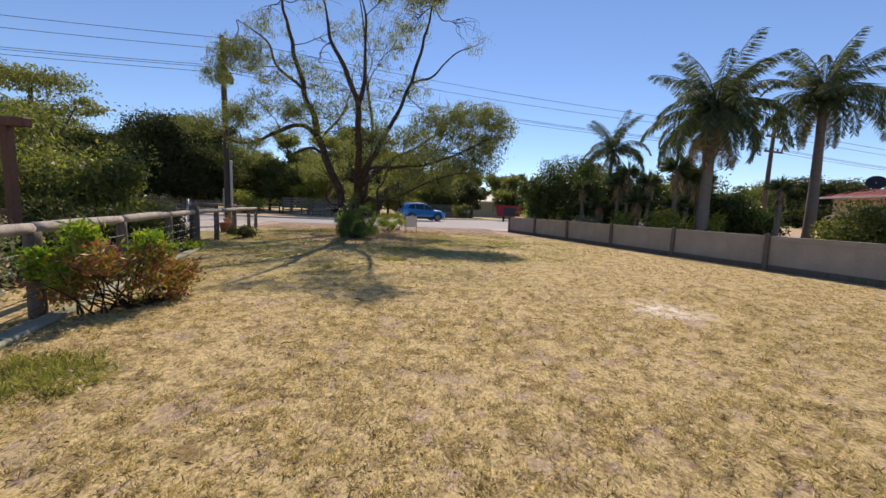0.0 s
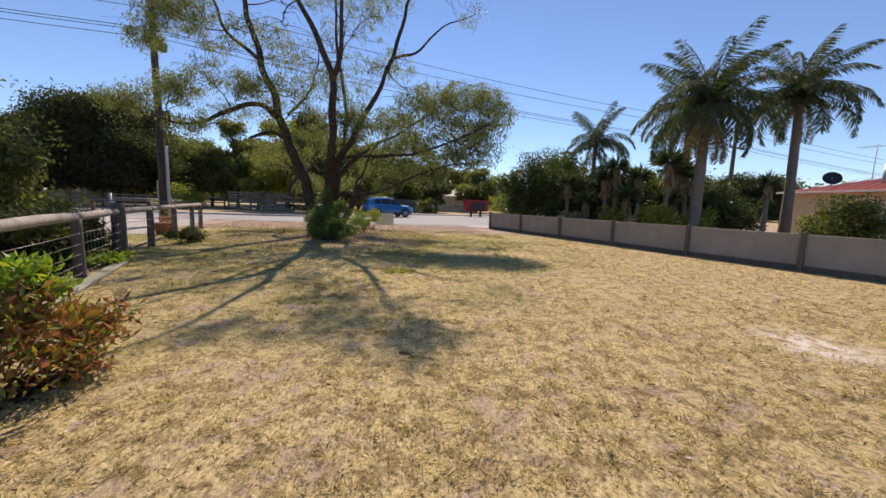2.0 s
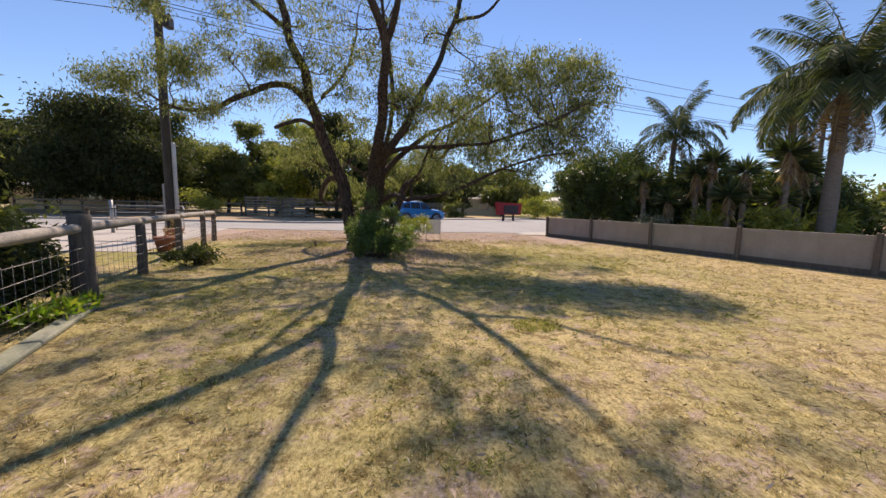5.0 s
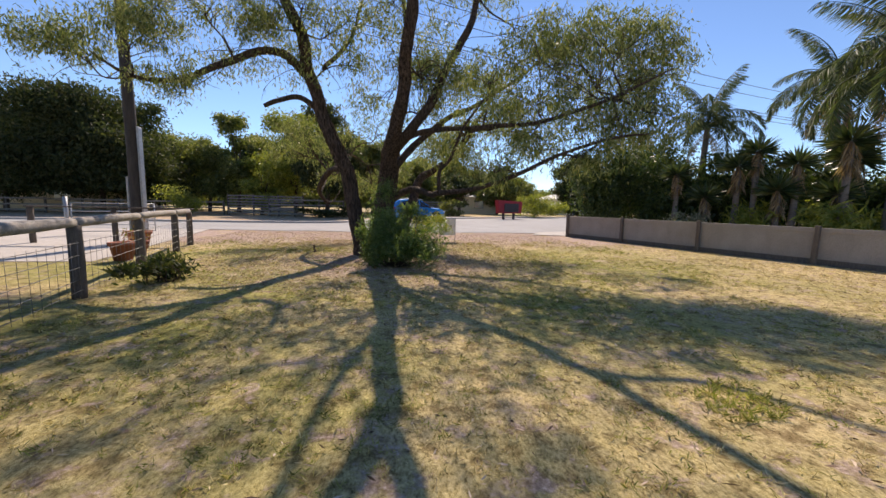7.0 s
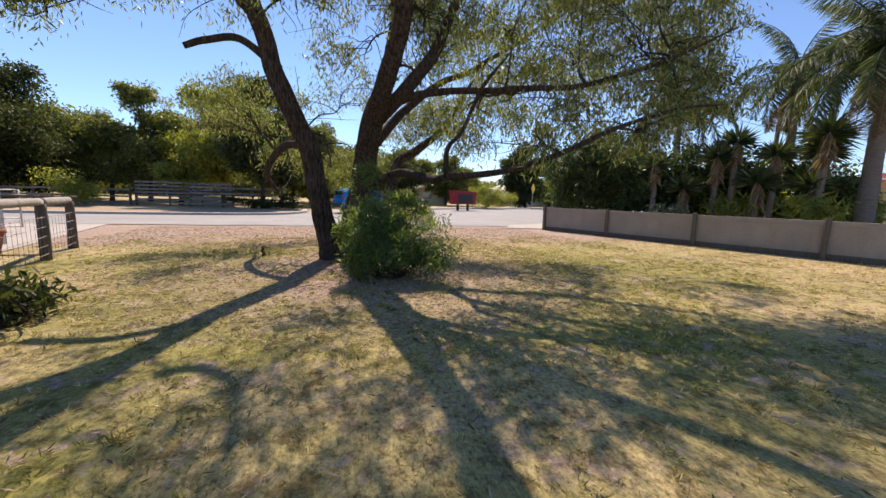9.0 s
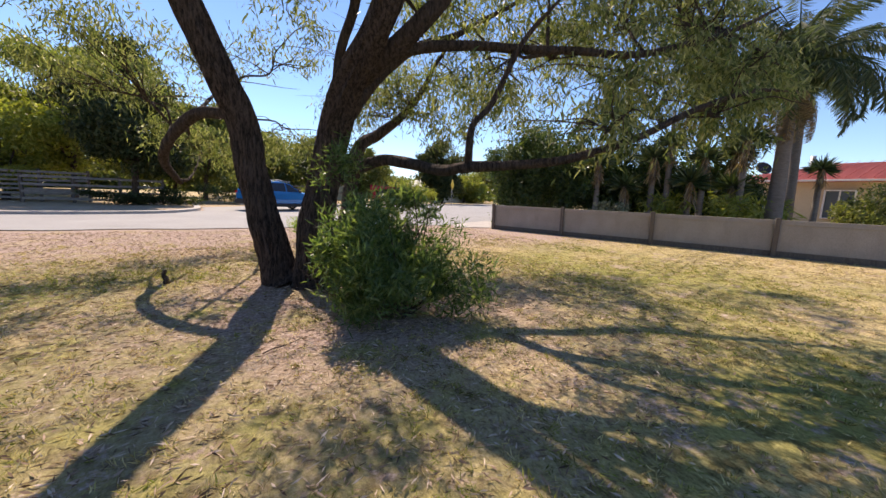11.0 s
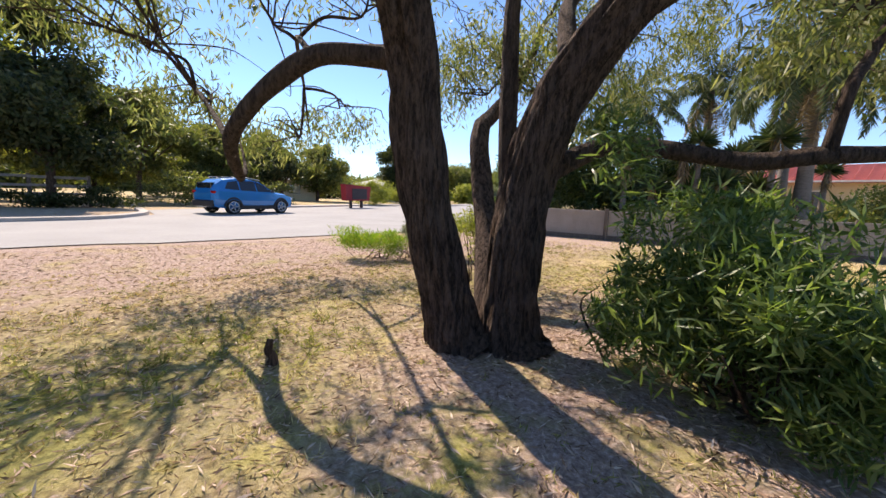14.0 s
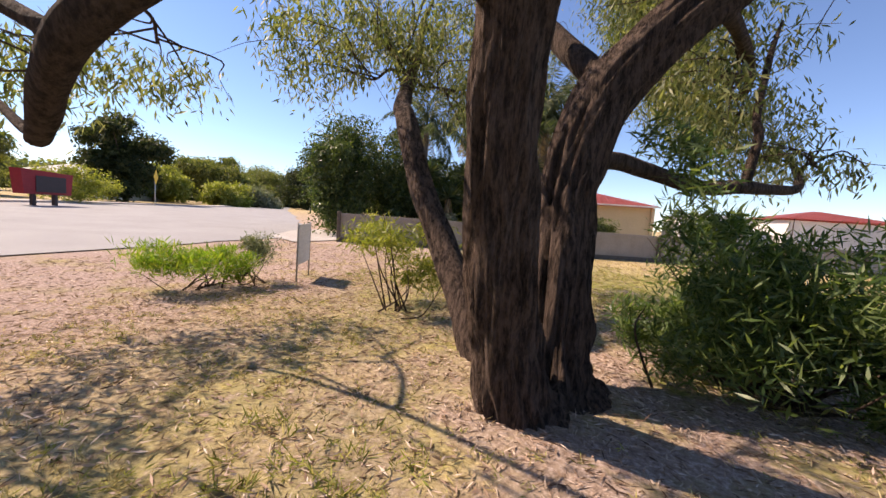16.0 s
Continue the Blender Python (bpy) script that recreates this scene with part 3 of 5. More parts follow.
    # the hooked branch that hangs towards the verge
    limb(root, "limb", [(-6.58, 20.72, 2.08, 0.1), (-6.83, 21.0, 2.13, 0.076), (-7.08, 21.25, 2.13, 0.072), (-7.3, 21.46, 1.96, 0.068), (-7.47, 21.67, 1.75, 0.064), (-7.54, 21.9, 1.56, 0.06), (-7.5, 22.1, 1.42, 0.052), (-7.44, 22.25, 1.32, 0.045), (-7.4, 22.36, 1.26, 0.036)], 16, 0.14, label="reddish hooked limb")
    limb(root, "limb", [(-7.42, 22.3, 1.29, 0.03), (-7.32, 22.6, 1.32, 0.022), (-7.25, 23.0, 1.5, 0.014), (-7.2, 23.5, 1.75, 0.006)], 8, label="thin side limb")
    limb(root, "limb", [(-7.54, 21.95, 1.53, 0.03), (-7.55, 22.8, 1.9, 0.024), (-7.6, 23.6, 2.25, 0.018), (-7.5, 24.6, 2.35, 0.01)], 8, label="thin side limb")
    limb(root, "limb", [(-7.1, 21.27, 2.13, 0.028), (-6.8, 22.6, 2.7, 0.022), (-6.4, 23.6, 2.5, 0.016), (-6.0, 24.6, 2.1, 0.008)], 8, label="thin side limb")
    # low limb reaching over the lawn
    limb(root, "limb", [(-5.5, 20.35, 1.4, 0.1), (-5.1, 20.1, 1.62, 0.075), (-4.85, 19.75, 1.6, 0.07), (-4.62, 19.25, 1.5, 0.066), (-4.5, 18.87, 1.53, 0.062), (-4.2, 18.5, 1.55, 0.05), (-3.8, 18.1, 1.62, 0.045), (-3.2, 17.8, 1.85, 0.038), (-2.5, 17.6, 2.2, 0.03), (-1.6, 17.5, 2.5, 0.025), (-0.9, 17.4, 2.6, 0.01)], 12, 0.14, label="low crooked limb")
    limb(root, "limb", [(-4.5, 18.85, 1.55, 0.045), (-4.5, 18.8, 1.95, 0.038), (-4.3, 18.75, 2.2, 0.032), (-4.05, 18.6, 2.8, 0.028), (-3.7, 18.4, 3.3, 0.012)], 8, label=L)
    limb(root, "limb", [(-5.5, 19.75, 2.5, 0.09), (-5.05, 19.4, 2.76, 0.066), (-4.5, 19.05, 2.83, 0.056), (-3.7, 18.6, 2.82, 0.048), (-2.6, 18.2, 2.9, 0.04), (-1.4, 17.9, 3.3, 0.03), (-0.3, 17.8, 3.9, 0.012)], 10, label=L)
    limb(root, "limb", [(-5.48, 20.2, 2.1, 0.1), (-4.9, 20.7, 2.8, 0.085), (-4.1, 21.1, 3.5, 0.07), (-3.0, 21.2, 4.1, 0.05), (-1.8, 21.0, 5.0, 0.03), (-0.9, 20.9, 5.6, 0.01)], 10, label=L)
    # long western branch
    limb(root, "limb", [(-7.3, 20.45, 4.05, 0.1), (-8.0, 20.2, 4.55, 0.085), (-8.9, 20.0, 4.35, 0.075), (-9.8, 19.8, 3.8, 0.06), (-10.7, 19.7, 3.75, 0.04), (-11.5, 19.7, 4.2, 0.015)], 10, label=L)
    limb(root, "limb", [(-7.0, 20.5, 3.3, 0.07), (-7.6, 20.35, 3.65, 0.06), (-8.1, 20.2, 3.55, 0.055), (-8.4, 20.15, 3.4, 0.045)], 10, label="broken stub limb")
    limb(root, "limb", [(-8.1, 20.4, 6.1, 0.07), (-9.0, 20.2, 6.9, 0.055), (-9.5, 20.1, 7.9, 0.04), (-10.6, 20.0, 8.6, 0.015)], 8, label=L)
    limb(root, "limb", [(-7.0, 20.3, 4.2, 0.0), (-7.0, 20.3, 4.3, 0.05), (-6.6, 20.9, 5.2, 0.045), (-6.3, 21.4, 6.4, 0.03), (-6.2, 21.7, 7.6, 0.01)], 8, label=L)
    # leaf masses: x, y, z and half-widths
    clumps = [
        # western fans
        (-10.3, 19.7, 7.2, 1.2, 0.9, 0.65, 1.9), (-11.3, 19.7, 6.5, 0.6, 0.6, 0.5, 1.4), (-10.5, 19.7, 4.8, 1.0, 0.8, 0.5, 1.7), (-9.6, 19.8, 5.5, 0.8, 0.7, 0.4, 0.8), (-8.3, 19.9, 5.1, 0.75, 0.7, 0.5, 1.7),
        (-11.9, 19.6, 4.4, 0.9, 0.7, 0.45, 1.7), (-10.0, 19.7, 3.8, 0.9, 0.7, 0.35, 1.0), (-8.9, 20.0, 4.4, 0.8, 0.7, 0.35, 0.6), (-9.2, 19.8, 6.3, 0.8, 0.7, 0.5, 0.5), (-9.3, 20.0, 8.4, 0.9, 0.8, 0.5, 0.5),
        # thin middle and top
        (-6.5, 19.6, 6.0, 0.9, 0.8, 0.7, 0.35), (-7.1, 19.4, 5.3, 0.8, 0.7, 0.5, 0.4), (-5.6, 20.6, 7.2, 0.8, 0.8, 0.7, 0.2), (-4.5, 20.2, 7.6, 1.0, 0.9, 0.8, 0.3), (-5.3, 20.3, 8.6, 0.9, 0.9, 0.6, 0.3),
        (-3.6, 20.2, 8.2, 0.9, 0.8, 0.6, 0.4), (-6.6, 21.0, 8.8, 0.8, 0.8, 0.5, 0.35), (-7.6, 20.4, 9.6, 0.8, 0.7, 0.5, 0.3), (-3.0, 20.0, 9.4, 0.8, 0.8, 0.5, 0.3), (-4.6, 19.8, 5.6, 0.9, 0.8, 0.7, 0.4),
        (-3.4, 20.2, 6.2, 0.8, 0.8, 0.5, 0.5), (-4.7, 19.6, 4.4, 0.8, 0.7, 0.5, 0.8), (-6.2, 20.0, 4.4, 0.7, 0.6, 0.5, 0.5), (-3.4, 18.8, 9.0, 0.6, 0.5, 0.35, 1.2), (-2.4, 18.6, 9.2, 0.7, 0.6, 0.4, 1.5),
        (-4.4, 18.6, 9.0, 0.6, 0.5, 0.4, 0.7), (-3.7, 19.2, 8.2, 0.7, 0.6, 0.4, 0.6), (-0.9, 18.6, 7.5, 0.5, 0.5, 0.3, 0.35), (-6.8, 18.3, 6.2, 0.6, 0.6, 0.4, 0.4),
        (-4.3, 19.0, 3.9, 0.8, 0.7, 0.4, 1.1), (-3.4, 19.3, 4.1, 0.7, 0.7, 0.4, 1.0), (-5.0, 19.4, 4.2, 0.6, 0.6, 0.4, 0.9), (-7.6, 20.1, 4.4, 0.7, 0.6, 0.5, 0.5), (-6.6, 19.9, 5.0, 0.8, 0.7, 0.6, 0.5), (-5.7, 20.2, 5.4, 0.7, 0.7, 0.6, 0.8),
        (-7.4, 20.3, 6.4, 0.8, 0.7, 0.5, 0.4), (-6.1, 20.4, 3.7, 0.6, 0.5, 0.4, 0.7), (-8.3, 20.1, 6.9, 0.7, 0.7, 0.5, 0.5),
        # the full eastern lobe
        (-1.6, 19.3, 4.9, 1.1, 1.0, 0.5, 1.6), (-0.5, 19.0, 4.9, 0.9, 0.9, 0.45, 1.7), (0.15, 18.9, 4.3, 0.6, 0.7, 0.5, 1.6), (-0.4, 18.7, 3.7, 0.8, 0.8, 0.4, 1.2), (-1.4, 18.9, 4.1, 1.0, 0.9, 0.5, 1.0), (-2.5, 19.1, 4.6, 0.8, 0.8, 0.5, 0.9), (-2.6, 18.9, 3.6, 0.9, 0.9, 0.45, 0.8),
        (-1.8, 18.4, 3.1, 1.0, 0.8, 0.4, 0.9), (-3.4, 18.8, 3.2, 0.8, 0.8, 0.4, 0.8), (-2.9, 18.3, 2.5, 0.8, 0.7, 0.35, 0.8), (-1.2, 17.9, 2.8, 0.8, 0.7, 0.4, 0.9), (-4.2, 19.2, 2.5, 0.5, 0.5, 0.35, 0.8), (-2.0, 17.7, 2.2, 0.7, 0.6, 0.3, 0.8), (-0.6, 18.0, 3.0, 0.8, 0.7, 0.4, 1.0),
        (-3.6, 17.9, 2.0, 0.5, 0.5, 0.25, 0.7), (-4.6, 19.6, 3.5, 0.7, 0.6, 0.4, 0.8),
        # behind, over the verge
        (-0.6, 21.2, 4.2, 0.9, 0.8, 0.5, 0.9), (-3.0, 21.6, 4.4, 1.0, 0.9, 0.7, 0.8), (-2.6, 22.4, 3.7, 1.1, 0.9, 0.6, 0.8), (-1.7, 21.6, 3.2, 1.0, 0.9, 0.5, 0.8), (-3.9, 22.3, 3.1, 0.9, 0.8, 0.5, 0.8), (-3.4, 21.3, 2.5, 0.7, 0.7, 0.35, 0.8), (-4.3, 23.3, 2.9, 0.8, 0.7, 0.45, 0.9), (-3.9, 23.0, 3.5, 0.9, 0.7, 0.45, 0.8),
        (-8.4, 22.8, 3.5, 0.7, 0.7, 0.4, 0.8), (-6.9, 22.9, 3.4, 0.9, 0.8, 0.5, 0.35), (-5.6, 22.6, 3.8, 0.9, 0.8, 0.5, 0.4), (-7.5, 24.6, 2.3, 0.8, 0.6, 0.35, 1.0), (-6.4, 24.7, 2.0, 0.7, 0.5, 0.35, 1.0), (-5.6, 24.4, 2.3, 0.6, 0.5, 0.3, 1.0), (-8.1, 24.2, 3.1, 0.9, 0.7, 0.4, 0.9), (-9.2, 23.8, 3.1, 0.8, 0.7, 0.4, 0.9),
    ]
    part("crown", spray_mesh("crown", clumps, 108, 46, 0.115, 0.022, GUM), root, "thin drooping grey-green leaves with gaps")
    # twigs from each mass back towards the nearest limb
    joints = np.array([p[:3] for p in west[5:] + east[4:] + back[3:]] + [(-3.6, 19.9, 5.9), (-2.6, 20.1, 9.4), (-4.2, 18.5, 1.55), (-3.2, 17.8, 1.85), (-2.5, 17.6, 2.2), (-3.7, 18.6, 2.78), (-2.6, 18.2, 2.9), (-1.4, 17.9, 3.3), (-3.0, 21.2, 4.1), (-1.8, 21.0, 5.0), (-8.9, 20.0, 4.35), (-9.8, 19.8, 3.8), (-10.7, 19.7, 3.75), (-9.0, 20.2, 6.9), (-10.6, 20.0, 8.6), (-7.55, 22.8, 1.9), (-7.6, 23.6, 2.25), (-6.8, 22.6, 2.7), (-6.4, 23.6, 2.5), (-5.1, 20.6, 4.2), (-5.3, 20.3, 6.2), (-4.8, 17.7, 7.6), (-6.3, 21.4, 6.4)])
    twigs = []
    for x, y, z, rx, ry, rz, _ in clumps:
        c = np.array((x, y, z))
        j = joints[np.argmin(np.linalg.norm(joints - c, axis=1))]
        hub = j * 0.35 + c * 0.65 + rng.normal(0, 0.1, 3)
        far = np.linalg.norm(hub - j)
        bow = np.array((0, 0, rng.uniform(-0.25, 0.22))) * far
        k = min(0.14, 0.08 * far)
        stem = spline([(*j, 0.022), (*(j * 0.65 + hub * 0.35 + bow * 0.7 + rng.normal(0, k, 3)), 0.019), (*(j * 0.3 + hub * 0.7 + bow * 0.7 + rng.normal(0, k, 3)), 0.015), (*hub, 0.012)], 5)
        twigs.append(stem)
        for _ in range(8):
            start = stem[rng.integers(len(stem) // 2, len(stem)), :3]
            end = c + rng.normal(size=3) * (rx, ry, rz) * 0.75
            k = 0.09 * np.linalg.norm(end - start)
            m1 = start * 0.66 + end * 0.34 + rng.normal(0, k, 3) + (0, 0, k)
            m2 = start * 0.3 + end * 0.7 + rng.normal(0, k, 3) + (0, 0, k)
            twigs.append(spline([(*start, 0.010), (*m1, 0.008), (*m2, 0.005), (*end, 0.002)], 4))
    part("twig", tubes("twig", twigs, LIMB, 5), root, "thin dark twigs")["kind"] = "stuff"


gum_tree()


def shrub(label, clumps, mat, leaves, length, width, droop=0.0, stems=12, name="shrub", base=None, spread=0.3):
    x0, y0 = base or (np.mean([c[0] for c in clumps]), np.mean([c[1] for c in clumps]))
    root = thing(name, label, "bush", m=pose(x0, y0, 0))
    local = [(c[0] - x0, c[1] - y0, *c[2:]) for c in clumps]
    rows = []
    for i in range(stems):
        cx, cy, cz, rx, ry, rz = local[i % len(local)]
        e = np.array((cx, cy, cz)) + rng.normal(size=3) * (rx, ry, rz) * 0.55
        s = np.array((rng.normal(0, 0.1) + cx * 0.25, rng.normal(0, 0.1) + cy * 0.25, 0))
        rows.append(spline([(*s, 0.011), (*(s * 0.5 + e * 0.5 + rng.normal(0, 0.06, 3)), 0.007), (*e, 0.003)], 4))
    part("stem", tubes("stem", rows, LIMB, 5), root)["kind"] = "stuff"
    part("foliage", crown_mesh("foliage", local, int(leaves * 2.3), length * 1.05, width * 1.15, mat, droop, spread), root)
    return root


# suckers and shrubs at the foot of the tree
shrub("dense green shrub of narrow leaves under the tree", [(-5.75, 19.15, 0.6, 0.55, 0.55, 0.5), (-5.3, 18.85, 0.7, 0.65, 0.6, 0.5), (-5.6, 18.75, 0.35, 0.6, 0.5, 0.3), (-4.85, 18.8, 0.55, 0.6, 0.55, 0.45), (-5.15, 19.2, 1.05, 0.55, 0.5, 0.3), (-5.65, 18.75, 0.75, 0.45, 0.4, 0.4), (-5.8, 18.5, 0.28, 0.4, 0.35, 0.22), (-5.3, 19.6, 0.32, 0.35, 0.4, 0.26), (-4.9, 19.3, 0.3, 0.5, 0.4, 0.25), (-5.0, 18.45, 0.3, 0.5, 0.35, 0.25)],
      BUSH, 4300, 0.1, 0.014, -0.25, 46, spread=0.26)
shrub("upright green suckers against the foot of the trunk", [(-5.6, 19.5, 0.55, 0.32, 0.3, 0.4), (-5.66, 19.55, 1.2, 0.26, 0.22, 0.4), (-5.6, 19.75, 1.6, 0.18, 0.18, 0.3)], BUSH, 3400, 0.1, 0.013, 0.0, 1, name="sucker_growth", base=(-5.68, 19.7))
shrub("bright green low shrub on the sandy verge", [(-5.05, 24.5, 0.25, 0.45, 0.4, 0.24), (-4.7, 24.3, 0.3, 0.35, 0.35, 0.26)], FRESH, 8000, 0.11, 0.010, -0.4, 12)
shrub("silvery low shrub on the sandy verge", [(-4.4, 24.2, 0.32, 0.32, 0.3, 0.28)], SILVER, 8000, 0.07, 0.012, -0.2, 10)
shrub("sparse yellow-green sapling beside the leaning trunk", [(-4.6, 22.0, 0.85, 0.5, 0.5, 0.2), (-4.2, 22.4, 0.7, 0.4, 0.4, 0.3), (-4.9, 21.7, 0.5, 0.35, 0.3, 0.3)], LIME, 3600, 0.09, 0.014, 0.1, 12)

# plants along the rail fence
shrub("fence-side bush with lime and rust-red leaves", [(-5.62, 8.2, 0.42, 0.4, 0.36, 0.38), (-5.4, 8.8, 0.44, 0.36, 0.36, 0.36), (-5.3, 9.2, 0.3, 0.28, 0.28, 0.27)], RUSTY, 6500, 0.08, 0.022, -0.3, 36)
shrub("bright lime shoots of a fence-side bush", [(-5.7, 8.3, 0.8, 0.3, 0.25, 0.22), (-5.4, 8.85, 0.76, 0.3, 0.24, 0.17), (-5.8, 8.0, 0.55, 0.24, 0.2, 0.22)], FRESH, 7000, 0.07, 0.024, -0.3, 14)
shrub("small bright green weed at the fence foot", [(-8.35, 13.5, 0.14, 0.35, 0.5, 0.13)], FRESH, 2600, 0.1, 0.03, -0.2, 14)
shrub("low dark leafy plant at the fence foot", [(-8.9, 17.1, 0.2, 0.45, 0.5, 0.2), (-9.1, 17.6, 0.2, 0.35, 0.4, 0.18)], DARK, 2600, 0.11, 0.03, -0.2, 16)
shrub("white-flowering garden shrub behind the rail fence", [(-7.5, 8.6, 0.45, 0.7, 0.9, 0.35), (-8.2, 10.4, 0.5, 0.7, 0.9, 0.35)], SILVER, 1500, 0.08, 0.03, 0.0, 20)
shrub("dark garden shrub behind the wire mesh", [(-9.2, 13.0, 0.45, 0.5, 0.9, 0.42), (-8.95, 13.5, 0.5, 0.3, 0.6, 0.45), (-8.55, 12.1, 0.5, 0.3, 0.8, 0.45), (-8.0, 10.4, 0.5, 0.3, 0.8, 0.42), (-9.9, 14.8, 0.4, 0.5, 0.6, 0.35), (-8.7, 11.4, 0.5, 0.4, 0.8, 0.4), (-10.3, 12.4, 0.6, 0.7, 1.0, 0.5), (-8.2, 9.8, 0.5, 0.4, 0.8, 0.4), (-9.0, 14.15, 0.5, 0.25, 0.4, 0.42), (-8.75, 13.4, 0.5, 0.22, 0.5, 0.42), (-8.4, 12.5, 0.5, 0.22, 0.5, 0.42)], DARK, 4200, 0.12, 0.03, 0.0, 20)
shrub("tall grey-green garden bush behind the rail fence", [(-12.3, 15.2, 1.2, 1.2, 1.3, 1.0), (-12.0, 15.0, 2.3, 1.0, 1.0, 0.8), (-11.5, 15.7, 0.9, 0.8, 0.8, 0.7), (-13.4, 14.6, 1.6, 1.2, 1.2, 1.2)], OLIVE, 2000, 0.14, 0.045, 0.2, 30)
shrub("tall olive garden trees behind the porch", [(-16.5, 13.5, 1.6, 2.0, 1.8, 1.5), (-18.5, 15.5, 3.4, 2.2, 2.0, 1.6), (-16.0, 16.5, 2.0, 1.8, 1.8, 1.7), (-21.5, 15.5, 5.2, 2.4, 2.2, 1.0)], OLIVE, 1500, 0.2, 0.05, 0.3, 30)


def stump(x, y, h):
    rows = spline([(0, 0, -0.01, 0.04), (0.01, 0, 0.05, 0.03), (-0.015, 0.01, h * 0.6, 0.026), (0.0, 0.02, h, 0.022)], 6)
    thing("stump", "short dark dead stump on the lawn", "stump", m=pose(x, y, 0), me=mesh_of("stump", *tube(rows, 12, 0.15, 0.2, 3), BARK, True))


stump(-7.5, 21.0, 0.17)


def lawn_sign():
    root = thing("lawn_sign", "blank white sign board on two thin stakes", "sign", m=pose(-3.68, 23.88, 0, 0, 0, 20))
    for x in (-0.3, 0.3):
        part("stake", tubes("stake", [[(x, 0, -0.02, 0.012), (x, 0, 0.83, 0.012)]], RAILWOOD, 8), root)
    part("board", box("board", (-0.288, -0.008, 0.24), (0.288, 0.008, 0.81), WHITE, 0.003), root, "plain pale sign face")


lawn_sign()


# ---- palms and yuccas behind the sheet fence ----
def frond_mesh(name, length, curl, mat, leaflet=0.5, n=46):
    """One arching feather leaf that starts at the origin and reaches along +x."""
    u = np.linspace(0, 1, 24)
    ang = radians(62) - u * radians(curl)
    seg = length / 23
    xs = np.concatenate([[0], np.cumsum(np.cos(ang[:-1]) * seg)])
    zs = np.concatenate([[0], np.cumsum(np.sin(ang[:-1]) * seg)])
    rows = [(x, 0, z, 0.028 * (1 - q) + 0.004) for x, z, q in zip(xs, zs, u)]
    v, f = tube(rows, 5)
    base, way, ln, wd = [], [], [], []
    for q in np.linspace(0.12, 1, n):
        x, z = np.interp(q, u, xs), np.interp(q, u, zs)
        for s in (-1, 1):
            for _ in range(2):
                base.append((x, 0, z))
                way.append((0.5 + rng.normal(0, 0.1), s * (0.62 + rng.normal(0, 0.12)), -0.7 + rng.normal(0, 0.22)))
                ln.append(leaflet * (math.sin(math.pi * (0.12 + 0.8 * q)) ** 0.6) * rng.uniform(0.85, 1.1))
                wd.append(0.032)
    me = leaf_mesh(name, np.array(base), np.array(way), np.array(ln), np.array(wd), mat)
    bm = bmesh.new()
    bm.from_mesh(me)
    vs = [bm.verts.new(p) for p in v]
    for q in f:
        bm.faces.new([vs[i] for i in q])
    bm.to_mesh(me)
    bm.free()
    return me


FRONDS = [frond_mesh("frond", 2.9, c, PALMLEAF, 0.62, 60) for c in (70, 112, 140)]
DRYFROND = frond_mesh("frond", 2.6, 60, PALMDRY, 0.5)


def palm(x, y, height, scale, r, label, lean=(0, 0), dry=5, count=24):
    root = thing("palm_tree", label, "palm tree", "palms behind the fence", m=pose(x, y, 0))
    rows = []
    for i in range(40):
        u = i / 39
        ring = 1 + 0.035 * (i % 2)
        rows.append((lean[0] * u * u, lean[1] * u * u, height * u, r * ring * (1.12 - 0.45 * u ** 0.7) * (1.15 if i == 0 else 1)))
    part("trunk", mesh_of("trunk", *tube(rows, 16, 0.05), PALMBARK, True), root, "straight grey ringed trunk")
    top = (lean[0], lean[1], height - 0.05)
    for i in range(count):
        ring = i / count
        pitch = 30 - 84 * ring + rng.normal(0, 6)
        m = pose(*top, 0, 0, i * 137.5) @ pose(0, 0, 0.25 * (1 - ring), 0, -pitch, 0) @ Matrix.Scale(scale * rng.uniform(0.88, 1.08), 4)
        part("frond", FRONDS[0 if ring < 0.3 else 1 + i % 2], root, m=m)
    for i in range(dry):
        m = pose(*top, 0, 0, i * 151 + 20) @ pose(0, 0, -0.15, 0, 105 + rng.normal(0, 9), 0) @ Matrix.Scale(scale * 0.75, 4)
        part("frond", DRYFROND, root, "dry brown hanging frond", m=m)


palm(15.75, 22.4, 6.9, 1.1, 0.23, "tall palm with dark feathery crown and hanging brown fronds", (-0.1, 0.1), 4, 30)
palm(9.5, 20.8, 5.6, 1.12, 0.245, "thick-trunked palm with wide feathery crown", (0.15, 0.1), 8, 32)
palm(12.0, 24.6, 6.2, 1.0, 0.2, "palm with browning drooping crown", (-0.2, 0), 9, 18)
palm(7.4, 25.9, 4.75, 0.85, 0.15, "slender young palm with arching fronds", (0.1, 0), 3, 16)


def rosette(name, n, length, mat, width=0.07):
    w = rng.normal(size=(n, 3))
    w[:, 2] = np.abs(w[:, 2]) * 0.9 - 0.45
    w /= np.linalg.norm(w, axis=1)[:, None]
    return leaf_mesh(name, w * 0.06, w, rng.uniform(0.7, 1.1, n) * length, np.full(n, width), mat)


ROSETTE = rosette("rosette", 170, 0.75, YUCCA, 0.085)
SKIRT = leaf_mesh("skirt", np.column_stack([rng.normal(0, 0.07, 120), rng.normal(0, 0.07, 120), rng.uniform(-0.7, 0.0, 120)]), np.column_stack([rng.normal(0, 0.3, 120), rng.normal(0, 0.3, 120), np.full(120, -1.0)]), rng.uniform(0.3, 0.6, 120), np.full(120, 0.05), PALMDRY)


